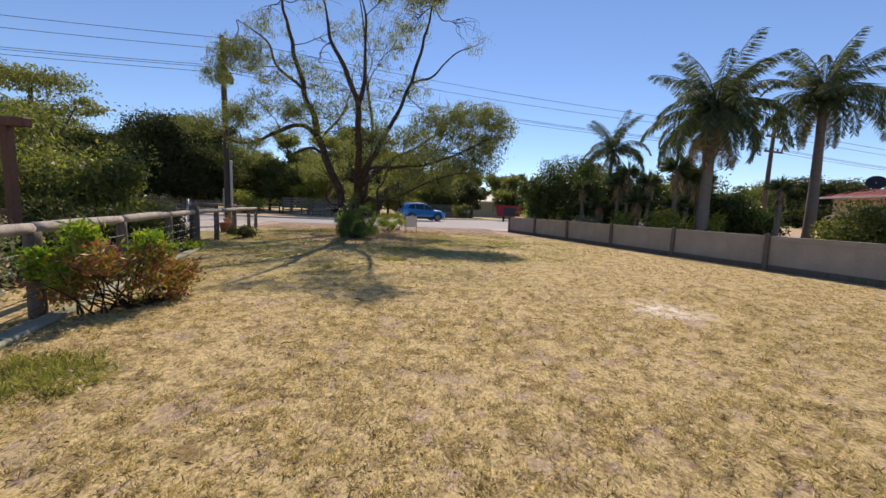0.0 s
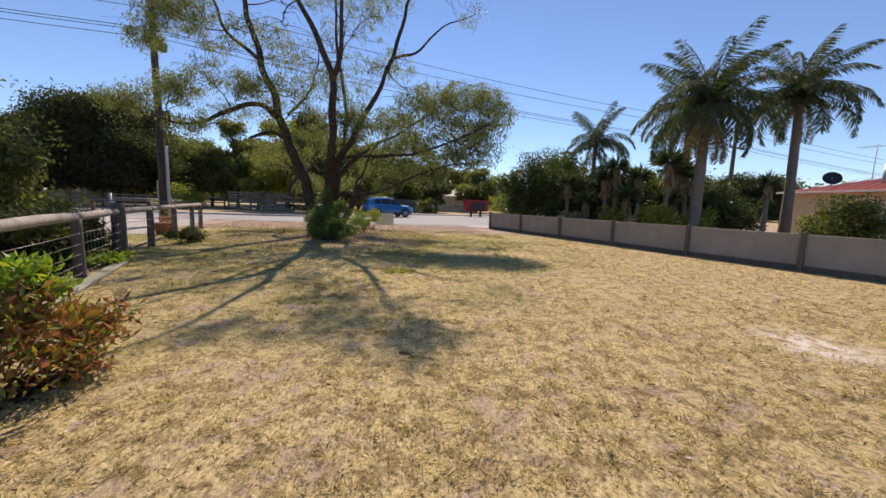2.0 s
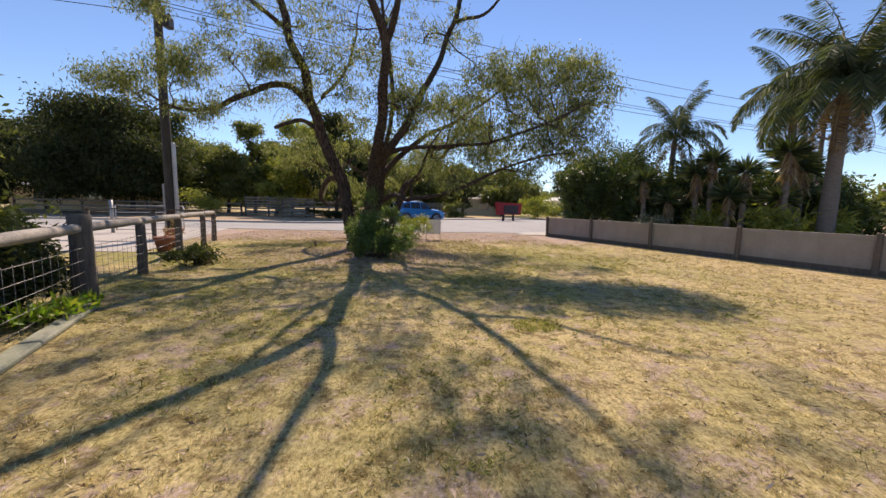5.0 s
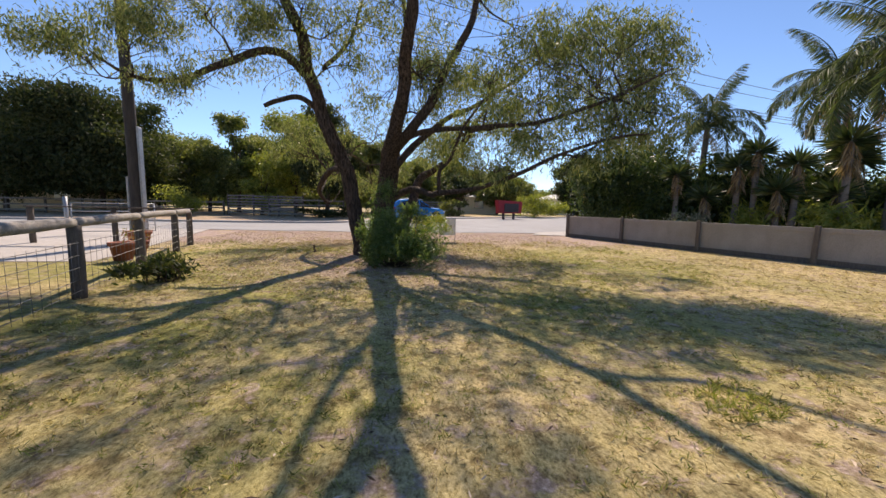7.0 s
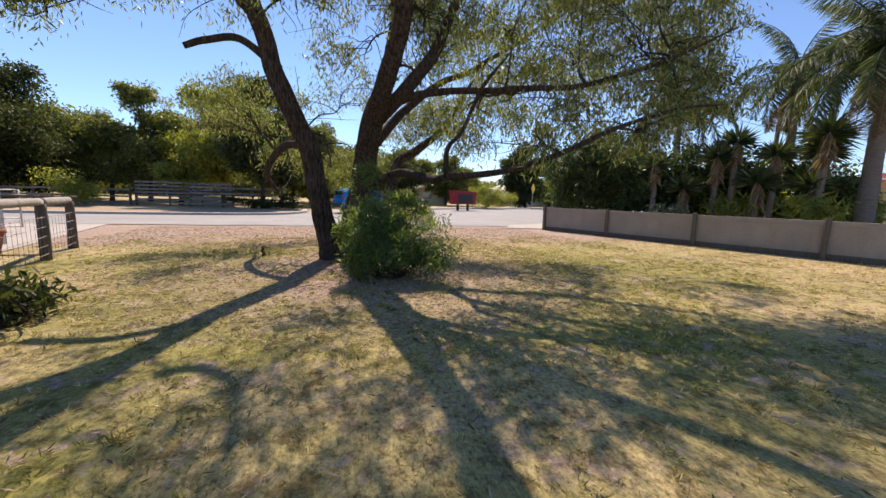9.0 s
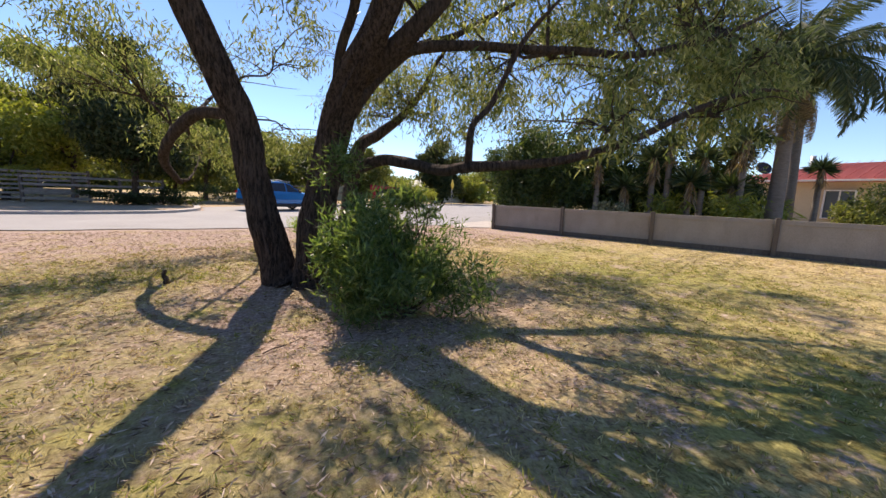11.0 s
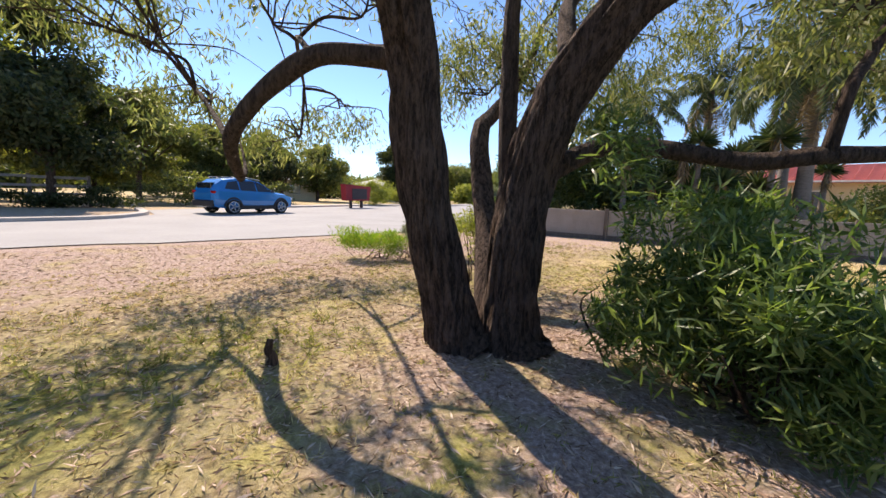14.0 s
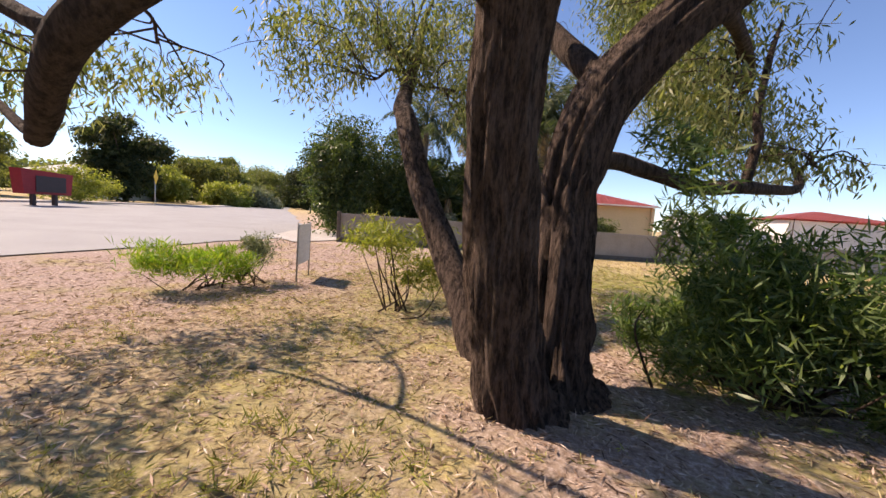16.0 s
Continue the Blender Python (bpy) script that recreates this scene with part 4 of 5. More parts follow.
def yucca(x, y, h, s=1.0):
    root = thing("yucca", "yucca with dark spiky head and dry brown skirt", "yucca", "yuccas behind the fence", m=pose(x, y, 0))
    part("stem", mesh_of("stem", *tube(spline([(0, 0, 0, 0.12), (0.05, 0.03, h * 0.5, 0.1), (0, 0, h, 0.09)], 6), 10, 0.15), PALMBARK, True), root)
    part("rosette", ROSETTE, root, m=pose(0, 0, h) @ Matrix.Scale(s, 4))
    part("skirt", SKIRT, root, "dry hanging leaves", m=pose(0, 0, h) @ Matrix.Scale(s, 4))


for _x, _y, _h, _s in ((7.3, 23.3, 3.4, 0.9), (5.7, 25.1, 2.7, 0.9), (7.0, 23.7, 2.9, 1.0), (7.9, 22.4, 2.9, 0.9), (8.6, 21.5, 3.5, 1.1), (9.6, 22.2, 3.2, 1.1), (10.4, 22.6, 3.1, 1.1), (7.5, 22.6, 2.0, 1.0), (8.9, 21.9, 1.9, 1.0), (12.6, 20.6, 2.7, 0.8), (11.0, 23.4, 2.3, 1.1), (6.4, 24.4, 1.8, 0.9)):
    yucca(_x, _y, _h, _s)

shrub("dense dark green garden trees beside the fence end", [(3.9, 28.4, 2.2, 1.1, 1.2, 1.9), (5.2, 28.2, 2.6, 1.2, 1.2, 2.0), (6.4, 27.2, 2.4, 1.3, 1.2, 1.9), (7.4, 29.4, 2.8, 1.6, 1.3, 2.0), (8.6, 30.8, 2.4, 1.5, 1.3, 2.0)], GARDEN, 2400, 0.16, 0.045, 0.3, 40, base=(6.0, 28.4))
shrub("dark tangled garden hedge behind the palms", [(7.6, 25.4, 1.6, 1.5, 1.2, 1.5), (9.3, 24.3, 1.7, 1.5, 1.2, 1.6), (10.9, 24.0, 1.6, 1.4, 1.2, 1.5), (12.6, 23.3, 1.2, 1.4, 1.1, 1.2), (14.2, 24.4, 1.0, 1.4, 1.2, 1.0), (6.2, 25.9, 1.3, 1.0, 1.0, 1.2)], GARDEN, 2300, 0.2, 0.06, 0.3, 30)
shrub("glossy green rounded shrub in front of the house", [(15.2, 19.2, 1.0, 1.6, 1.3, 1.0), (17.0, 17.6, 1.0, 1.6, 1.4, 1.0)], OLIVE, 2600, 0.13, 0.06, 0.0, 20)
shrub("white-flecked small shrub behind the fence", [(5.7, 24.3, 0.85, 0.55, 0.5, 0.35)], SILVER, 2200, 0.09, 0.03, 0.0, 14)
shrub("lime and green strappy undergrowth behind the fence", [(8.2, 21.8, 1.0, 0.8, 0.8, 0.7), (7.0, 23.2, 0.9, 0.7, 0.7, 0.7), (9.9, 21.2, 0.9, 0.7, 0.7, 0.7)], LIME, 900, 0.35, 0.05, 0.2, 14)


# ---- houses ----
def gable_roof(name, x0, x1, y0, y1, eave, ridge, mat, over=0.45):
    """A hipped corrugated roof with thickness."""
    bm = bmesh.new()
    x0, x1, y0, y1 = x0 - over, x1 + over, y0 - over, y1 + over
    xm, inset = (x0 + x1) / 2, (x1 - x0) / 2
    a, b, c, d = (bm.verts.new((x, y, eave)) for x, y in ((x0, y0), (x1, y0), (x1, y1), (x0, y1)))
    e, f = bm.verts.new((xm, y0 + inset, ridge)), bm.verts.new((xm, y1 - inset, ridge))
    for q in ((a, b, e), (b, c, f, e), (c, d, f), (d, a, e, f)):
        bm.faces.new(q)
    bmesh.ops.solidify(bm, geom=bm.faces[:], thickness=0.08)
    return bm_mesh(name, bm, mat)


def wall_with_hole(name, length, height, hole, mat, t=0.2):
    """A wall along +x with one rectangular opening (x0, x1, z0, z1)."""
    a, b, c, d = hole
    bm = bmesh.new()
    for lo, hi in (((0, 0, 0), (a, t, height)), ((b, 0, 0), (length, t, height)), ((a, 0, 0), (b, t, c)), ((a, 0, d), (b, t, height))):
        r = bmesh.ops.create_cube(bm, size=1)
        bmesh.ops.scale(bm, vec=[q - p for p, q in zip(lo, hi)], verts=r["verts"])
        bmesh.ops.translate(bm, vec=[(p + q) / 2 for p, q in zip(lo, hi)], verts=r["verts"])
    return bm_mesh(name, bm, mat)


def cream_house():
    root = thing("house", "cream rendered house with red sheet roof behind the fence", "house")
    x0, x1, y0, y1, h = 22.0, 30.0, 13.0, 27.6, 2.72
    part("wall", wall_with_hole("wall", y1 - y0, h, (4.8, 6.0, 0.75, 2.25), CREAM), root, m=pose(x0, y1, 0, 0, 0, -90) @ pose(0, 0, 0))
    part("wall", box("wall", (x0 - 0.2, y0 - 0.2, 0), (x1, y0 - 0.002, h), CREAM, 0), root)
    part("wall", box("wall", (x0 + 0.002, y1 - 0.2, 0), (x1, y1 - 0.002, h), CREAM, 0), root)
    part("wall", box("wall", (x1 - 0.2, y0, 0), (x1, y1 - 0.21, h), CREAM, 0), root)
    win = part("window", box("window", (x0 - 0.12, 21.6, 0.75), (x0 - 0.09, 22.8, 2.25), GLASS, 0), root, "two-pane window with pale frame")
    for lo, hi in (((x0 - 0.24, 21.58, 0.70), (x0 - 0.08, 22.82, 0.76)), ((x0 - 0.22, 21.58, 2.22), (x0 - 0.08, 22.82, 2.28)), ((x0 - 0.22, 21.58, 0.76), (x0 - 0.08, 21.64, 2.22)), ((x0 - 0.22, 22.76, 0.76), (x0 - 0.08, 22.82, 2.22)), ((x0 - 0.2, 22.17, 0.76), (x0 - 0.08, 22.23, 2.22))):
        part("window_frame", box("window_frame", lo, hi, WHITE, 0.004), win)
    part("roof", gable_roof("roof", x0 - 0.2, x1, y0, y1, h + 0.09, 4.05, REDROOF), root, "faded red metal roof")
    ribs = [[(x0 - 0.62, y, h + 0.2, 0.018), (x0 - 0.62 + 4.2 * min(1, (y1 + 0.4 - y) / 4.6, (y - y0 + 0.4) / 4.6), y, h + 0.2 + 1.2 * min(1, (y1 + 0.4 - y) / 4.6, (y - y0 + 0.4) / 4.6), 0.018)] for y in np.arange(y0, y1, 0.5)]
    for rib in ribs:
        part("roof_rib", tubes("roof_rib", [rib], REDROOF, 4), root)
    part("flue", tubes("flue", [[(23.2, 23.9, 3.0, 0.13), (23.2, 23.9, 4.3, 0.13)]], STEEL, 12), root, "silver metal flue")
    part("gutter", box("gutter", (x0 - 0.78, y0 - 0.4, h), (x0 - 0.66, y1 + 0.4, h + 0.1), WHITE, 0.01), root)


cream_house()


def satellite_dish():
    root = thing("satellite_dish", "dark mesh satellite dish on the red roof", "dish", m=pose(22.6, 26.0, 3.08))
    verts, faces = [], []
    for i, r in enumerate((0.01, 0.15, 0.28, 0.38, 0.44)):
        verts += [(r * math.cos(a), r * math.sin(a), 0.32 * r * r) for a in np.linspace(0, 2 * math.pi, 24, endpoint=False)]
    for i in range(4):
        faces += [(i * 24 + k, i * 24 + (k + 1) % 24, i * 24 + 24 + (k + 1) % 24, i * 24 + 24 + k) for k in range(24)]
    part("bowl", mesh_of("bowl", verts, faces, BLACK, True), root, m=pose(0, 0, 0.55, 60, 0, -40))
    part("mast", tubes("mast", [[(0, 0, -0.1, 0.03), (0, 0, 0.6, 0.03)]], STEEL, 8), root)


satellite_dish()


def antenna():
    root = thing("tv_antenna", "thin roof antenna on a steel mast", "antenna", m=pose(24.5, 25.4, 3.35))
    part("mast", tubes("mast", [[(0, 0, -0.2, 0.02), (0, 0, 2.3, 0.02)]], STEEL, 6), root)
    part("boom", tubes("boom", [[(-0.2, 0.9, 2.2, 0.012), (0.2, -0.3, 2.2, 0.012)]], STEEL, 6), root)
    for i in range(6):
        part("element", tubes("element", [[(-0.4, 0.7 - i * 0.18, 2.2, 0.006), (0.4, 0.8 - i * 0.18, 2.2, 0.006)]], STEEL, 4), root)


antenna()


def white_shed(x0, x1, y0, y1, h, ridge, roof, label):
    root = thing("shed", label, "shed")
    part("wall", box("wall", (x0, y0, 0), (x1, y1, h), WHITE, 0.01), root)
    part("roof", gable_roof("roof", x0, x1, y0, y1, h + 0.09, ridge, roof, 0.3), root)
    part("door", box("door", (x0 - 0.03, y0 + 0.8, 0), (x0 - 0.003, min(y1 - 0.6, y0 + 3.2), 2.05), GREYROOF, 0.01), root, "pale roller door")


white_shed(18.5, 23.5, 1.0, 6.4, 2.35, 3.1, REDROOF, "white garage with red metal roof beyond the fence")
white_shed(20.2, 24.0, 7.6, 11.6, 2.2, 2.6, GREYROOF, "cream shed with pale metal roof beyond the fence")

# ---- power poles and cables ----
POLE = (-12.9, 22.9)


def power_pole():
    root = thing("power_pole", "dark timber power pole braced with pale steel splints", "power pole", "power poles", m=pose(*POLE, 0))
    part("pole", mesh_of("pole", *tube(spline([(0, 0, -0.05, 0.15), (-0.03, 0, 4.5, 0.135), (-0.08, 0, 9.2, 0.11)], 12), 16, 0.03, 0.05), POLEWOOD, True), root)
    for s in (-1, 1):
        part("splint", box("splint", (s * 0.185 - 0.03, -0.08, 0), (s * 0.185 + 0.03, 0.08, 3.3 if s > 0 else 1.9), STEEL, 0.008), root, "pale galvanised steel splint")
    part("crossarm", box("crossarm", (-0.07, -0.6, 7.4), (0.07, 0.6, 7.52), POSTWOOD, 0.01), root)
    for dy in (-0.5, -0.2, 0.2, 0.5):
        part("insulator", tubes("insulator", [[(0, dy, 7.52, 0.05), (0, dy, 7.6, 0.06), (0, dy, 7.7, 0.03)]], BLACK, 10), root)
    part("junction_box", box("junction_box", (0.13, -0.16, 7.0), (0.36, 0.16, 7.36), BLACK, 0.03), root)


power_pole()


def back_pole():
    root = thing("power_pole", "distant timber power pole with two crossarms", "power pole", "power poles", m=pose(20.4, 30.7, 0, 0, 0, 20))
    part("pole", mesh_of("pole", *tube([(0, 0, 0, 0.16), (0, 0, 4, 0.14), (0, 0, 7.6, 0.11)], 12), POSTWOOD, True), root)
    for z in (6.9, 5.9):
        part("crossarm", box("crossarm", (-0.95, -0.2, z), (0.95, -0.1, z + 0.13), POSTWOOD, 0.01), root)
        for dx in (-0.85, -0.4, 0.4, 0.85):
            part("insulator", tubes("insulator", [[(dx, -0.15, z + 0.13, 0.05), (dx, -0.15, z + 0.3, 0.03)]], BLACK, 8), root)


back_pole()


def cable(a, b, sag):
    a, b = np.array(a, float), np.array(b, float)
    rows = [(*(a + (b - a) * u - np.array((0, 0, sag * 4 * u * (1 - u)))), 0.012) for u in np.linspace(0, 1, 24)]
    thing("power_cable", "thin black overhead power cable", "cable", "power cables", me=tubes("power_cable", [rows], CABLE, 5))


for dy, za, zb in ((0.0, 9.1, 7.5), (0.3, 8.7, 7.2), (-0.5, 7.65, 6.1), (-0.2, 7.65, 6.1), (0.5, 7.65, 6.15)):
    cable((POLE[0], POLE[1] + dy, za), (20.4, 30.6 + dy, zb), 0.5)
    cable((POLE[0], POLE[1] + dy, za), (-52, 11.5 + dy, za + 0.3), 0.6)
    cable((20.4, 30.6 + dy, zb), (60, 41 + dy, zb - 0.5), 0.6)


# ---- across the road ----
def slat_fence(x0, y0, x1, y1, h, slats, label, gap_posts=2.4):
    yaw, length = math.degrees(math.atan2(y1 - y0, x1 - x0)), math.hypot(x1 - x0, y1 - y0)
    root = thing("timber_fence", label, "fence", kind="structure", m=pose(x0, y0, 0, 0, 0, yaw))
    n = max(1, round(length / gap_posts))
    pm = box("post", (-0.07, -0.07, 0), (0.07, 0.07, h + 0.12), POSTWOOD, 0.015)
    for i in range(n + 1):
        part("post", pm, root, m=pose(i * length / n, 0, 0, rng.normal(0, 1), 0, 0))
    sm = box("slat", (0, -0.1, -0.065), (length / n, -0.072, 0.065), PALEWOOD, 0.006)
    for i in range(n):
        for k in range(slats):
            part("slat", sm, root, m=pose(i * length / n, 0, 0.22 + k * (h - 0.25) / max(1, slats - 1), 0, rng.normal(0, 0.5), 0))


slat_fence(-40, 45.0, -20.8, 45.6, 1.15, 3, "grey timber post and rail fence across the road", 2.6)
slat_fence(-20.6, 46.0, -14.2, 46.0, 1.75, 7, "grey slatted timber fence across the road")
slat_fence(-16.6, 44.5, -10.4, 44.6, 1.45, 4, "low grey timber rail fence across the road")
slat_fence(-5.4, 52.5, 0.5, 53.5, 1.6, 6, "slatted timber gate panel down the side drive")


def tree(x, y, h, crown, mat, label, leaves=700, length=0.32, width=0.1, trunk=0.16, droop=0.3, name="tree"):
    root = thing(name, label, "tree", m=pose(x, y, 0))
    rows = spline([(0, 0, -0.05, trunk * 1.3), (0.1, 0, h * 0.25, trunk), (-0.08, 0.05, h * 0.55, trunk * 0.6), (0.05, 0, h * 0.85, 0.03)], 6)
    part("trunk", mesh_of("trunk", *tube(rows, 10, 0.15), LIMB, True), root)
    arms = []
    for cx, cy, cz, rx, ry, rz in crown:
        s = h * 0.25
        arms.append(spline([(0.05, 0, s, trunk * 0.55), (cx * 0.5, cy * 0.5, (s + cz) / 2, trunk * 0.35), (cx, cy, cz, 0.03)], 5))
    part("limb", tubes("limb", arms, LIMB, 7), root)
    part("crown", crown_mesh("crown", crown, leaves, length, width, mat, droop, 0.3, 0.02, 12), root)


def round_crown(w, h, low, n, flat=0.7):
    """Leaf masses spread through a dome of half-width w from height low to h."""
    out = []
    for i in range(n):
        a, q = i * 2.4, (i + 0.5) / n
        r = w * (0.85 * math.sqrt(q)) * rng.uniform(0.7, 1.05)
        top = low + (h - low) * (1 - 0.55 * (r / w) ** 2)
        z = rng.uniform(low + 0.15 * (h - low), top)
        s = w * rng.uniform(0.30, 0.48)
        out.append((r * math.cos(a), r * math.sin(a), z, s, s, s * flat))
    return out


tree(-24.0, 24.0, 8.3, [(0.2, 0, 7.2, 2.3, 2.0, 0.55), (2.3, 0.2, 6.0, 1.3, 1.3, 0.4), (-2.6, 0, 7.7, 2.0, 1.8, 0.6), (0.8, 0.5, 5.4, 1.2, 1.2, 0.35)], OLIVE, "tall flat-topped gum behind the garden", 1500, 0.22, 0.07)
FAR = [
    (-31.5, 47.0, 8.8, 5.6, 1.8, DARK, "broad dark-leaved tree over the far fence", 18), (-41, 49, 8.5, 5.5, 1.5, DARK, "broad dark tree across the road", 14), (-50, 46, 9, 5.5, 1.5, OLIVE, "olive tree across the road", 12),
    (-22.0, 51.5, 9.0, 3.2, 2.0, OLIVE, "tall olive-green gum across the road", 12), (-16.2, 51.0, 10.4, 3.6, 2.2, LIME, "tall yellow-green gum across the road", 13), (-27, 56, 7, 3.5, 1.2, OLIVE, "olive tree across the road", 10),
    (-11.8, 44.6, 8.4, 3.1, 2.2, DARK, "dark spreading tree on the verge across the road", 15), (-8.6, 54, 7.8, 3.4, 1.5, OLIVE, "olive tree behind the side drive", 11), (-18.4, 47.8, 3.8, 1.7, 0.4, LIME, "bright green young tree behind the slatted fence", 9),
    (-3.4, 56, 5.6, 3.0, 1.0, OLIVE, "olive tree behind the parked car", 11), (1.2, 53.5, 5.2, 2.0, 0.8, DARK, "dark small tree near the red board", 9), (-0.4, 60, 6.5, 3.4, 1.0, OLIVE, "olive tree far down the side drive", 10),
    (9, 66, 6.4, 3.6, 1.0, OLIVE, "olive tree far behind the red board", 11), (20.4, 63, 8.8, 3.3, 0.5, DARK, "dense dark rounded tree beyond the road", 20), (30, 72, 4.5, 4.0, 0.5, LIME, "pale green tree beyond the road", 10),
    (44, 78, 9.0, 5.5, 1.5, OLIVE, "spreading tree on the rise beyond the road", 13), (56, 82, 5.5, 5.0, 0.6, OLIVE, "olive tree on the rise beyond the road", 10), (36, 66, 3.0, 3.0, 0.2, LIME, "pale bush beyond the road", 9), (44, 68, 2.6, 3.4, 0.2, SILVER, "grey-green bush beyond the road", 9),
    (10.2, 92, 9.0, 4.0, 2.5, OLIVE, "distant gum tree", 9), (20, 96, 7, 6, 1.0, OLIVE, "distant olive tree", 10), (-12, 66, 9, 5, 1.5, OLIVE, "olive tree behind the far fence", 11), (-22, 64, 9, 5, 1.5, DARK, "dark tree behind the far fence", 11), (-36, 62, 9, 6, 1.5, OLIVE, "olive tree behind the far fence", 11), (-3, 76, 8, 6, 1, OLIVE, "distant olive tree", 10), (62, 70, 7, 6, 1, DARK, "dark tree beyond the road", 11), (75, 95, 8, 8, 1, OLIVE, "distant olive tree", 10),
]
for _x, _y, _h, _w, _low, _m, _label, _n in FAR:
    far = _y > 58
    tree(_x, _y, _h * 1.08, round_crown(_w * 1.1, _h * 1.08, _low * 0.7, _n + 3), _m, _label if len(_label.split()) > 3 else _label + " beyond the road", 700 if far else 1250, 0.42 if far else 0.3, 0.17 if far else 0.12)
shrub("rounded yellow-green bush by the far fence", [(-23.4, 43.4, 1.2, 1.5, 1.2, 1.0)], LIME, 900, 0.18, 0.07, 0.1, 14)
shrub("low dark hedge plants at the kerb across the road", [(-12.2, 43.4, 0.5, 1.8, 0.9, 0.45), (-9.6, 44.0, 0.5, 1.4, 0.8, 0.4)], DARK, 900, 0.18, 0.07, 0.1, 14)
shrub("dry bushes beside the parked car", [(-6.5, 47.5, 1.2, 1.8, 1.2, 1.0), (0.0, 50.0, 0.9, 1.4, 1.0, 0.8)], OLIVE, 800, 0.2, 0.07, 0.1, 14)
shrub("rounded olive bush near the fence end across the junction", [(9.8, 52.5, 1.4, 1.8, 1.5, 1.2), (14.5, 58.5, 1.2, 2.0, 1.5, 1.0)], LIME, 700, 0.22, 0.08, 0.1, 14)


def far_wood():
    """The belt of trees that closes the distance."""
    masses = []
    for i in range(170):
        a = radians(rng.uniform(-100, 100))
        r = rng.uniform(100, 150)
        s = rng.uniform(4, 8)
        masses.append((r * math.sin(a), 20 + r * math.cos(a), s * 0.45, s, s, s * 0.55))
    thing("far_woods", "distant low belt of grey-green trees", "trees", kind="stuff", me=crown_mesh("far_woods", masses, 130, 1.0, 0.6, OLIVE, 0.1, 0.3, 0.0))


far_wood()


# ---- the parked car ----
def car():
    root = thing("car", "blue compact sport utility car parked by the road", "car", m=pose(-4.25, 38.85, 0.024, 0, 0, 24.3))
    # stations along the length: x, belt half-width, roof half-width, sill z, belt z, roof z
    st = [(-2.14, 0.62, 0.5, 0.55, 0.9, 0.93), (-2.08, 0.8, 0.62, 0.36, 0.98, 1.12), (-1.92, 0.86, 0.62, 0.3, 1.02, 1.36), (-1.6, 0.89, 0.63, 0.28, 1.02, 1.56), (-1.0, 0.9, 0.64, 0.26, 1.0, 1.63), (-0.3, 0.9, 0.65, 0.26, 0.98, 1.62), (0.25, 0.9, 0.62, 0.26, 0.97, 1.52), (0.95, 0.89, 0.66, 0.26, 0.97, 1.07), (1.6, 0.86, 0.7, 0.28, 0.92, 0.99), (2.0, 0.77, 0.6, 0.32, 0.8, 0.88), (2.14, 0.6, 0.5, 0.42, 0.66, 0.7)]
    verts, faces = [], []
    for x, wb, wr, zs, zb, zr in st:
        half = [(wb * 0.93, zs), (wb, (zs + zb) / 2), (wb * 0.97, zb), (wr, zr - 0.03), (wr * 0.8, zr)]
        verts += [(x, y, z) for y, z in half] + [(x, -y, z) for y, z in reversed(half)]
    for i in range(len(st) - 1):
        for k in range(10):
            a, b = i * 10 + k, i * 10 + (k + 1) % 10
            faces.append((a, a + 10, b + 10, b))
    faces += [tuple(range(10)), tuple(range((len(st) - 1) * 10, len(st) * 10))[::-1]]
    part("body", mesh_of("body", verts, faces, CARBLUE), root)
    for s in (-1, 1):
        for pts in ([(-1.62, 1.14), (-1.42, 1.44), (-0.95, 1.52), (-0.95, 1.09)], [(-0.88, 1.09), (-0.88, 1.52), (-0.1, 1.53), (-0.1, 1.06)], [(-0.03, 1.06), (-0.03, 1.52), (0.22, 1.44), (0.76, 1.06)]):
            def side(z, x):
                return (0.873 + (0.64 - 0.873) * (z - 1.0) / 0.6) * (1 if x > -1.5 else 0.975) + 0.012
            v = [(x, s * side(z, x), z) for x, z in pts] + [(x, s * (side(z, x) - 0.02), z) for x, z in pts]
            part("window", mesh_of("window", v, [(0, 1, 2, 3), (4, 7, 6, 5), (0, 4, 5, 1), (1, 5, 6, 2), (2, 6, 7, 3), (3, 7, 4, 0)], CARGLASS), root)
        part("sill", box("sill", (-1.0, s * 0.86 - 0.04, 0.22), (1.0, s * 0.86 + 0.05, 0.4), BLACK, 0.02), root, "black plastic sill")
        part("headlight", box("headlight", (1.9, s * 0.62 - 0.14, 0.7), (2.1, s * 0.62 + 0.12, 0.8), CLEARLAMP, 0.02), root)
        part("tail_light", box("tail_light", (-2.12, s * 0.66 - 0.14, 0.92), (-1.98, s * 0.7 + 0.12, 1.04), REDLAMP, 0.02), root)
        part("mirror", box("mirror", (0.62, s * 0.98 - 0.08, 1.02), (0.74, s * 0.98 + 0.08, 1.15), BLACK, 0.03), root)
        part("roof_rail", tubes("roof_rail", [[(-1.5, s * 0.55, 1.66, 0.018), (-0.4, s * 0.56, 1.69, 0.018), (0.3, s * 0.54, 1.6, 0.018)]], STEEL, 6), root)
    part("windscreen", mesh_of("windscreen", [(0.32, -0.52, 1.515), (0.32, 0.52, 1.515), (0.96, 0.6, 1.09), (0.96, -0.6, 1.09)], [(0, 1, 2, 3)], CARGLASS), root)
    part("rear_window", box("rear_window", (-2.06, -0.52, 1.1), (-1.8, 0.52, 1.4), CARGLASS, 0.02), root)
    part("bumper", box("bumper", (-2.2, -0.74, 0.34), (-2.04, 0.74, 0.62), BLACK, 0.04), root)
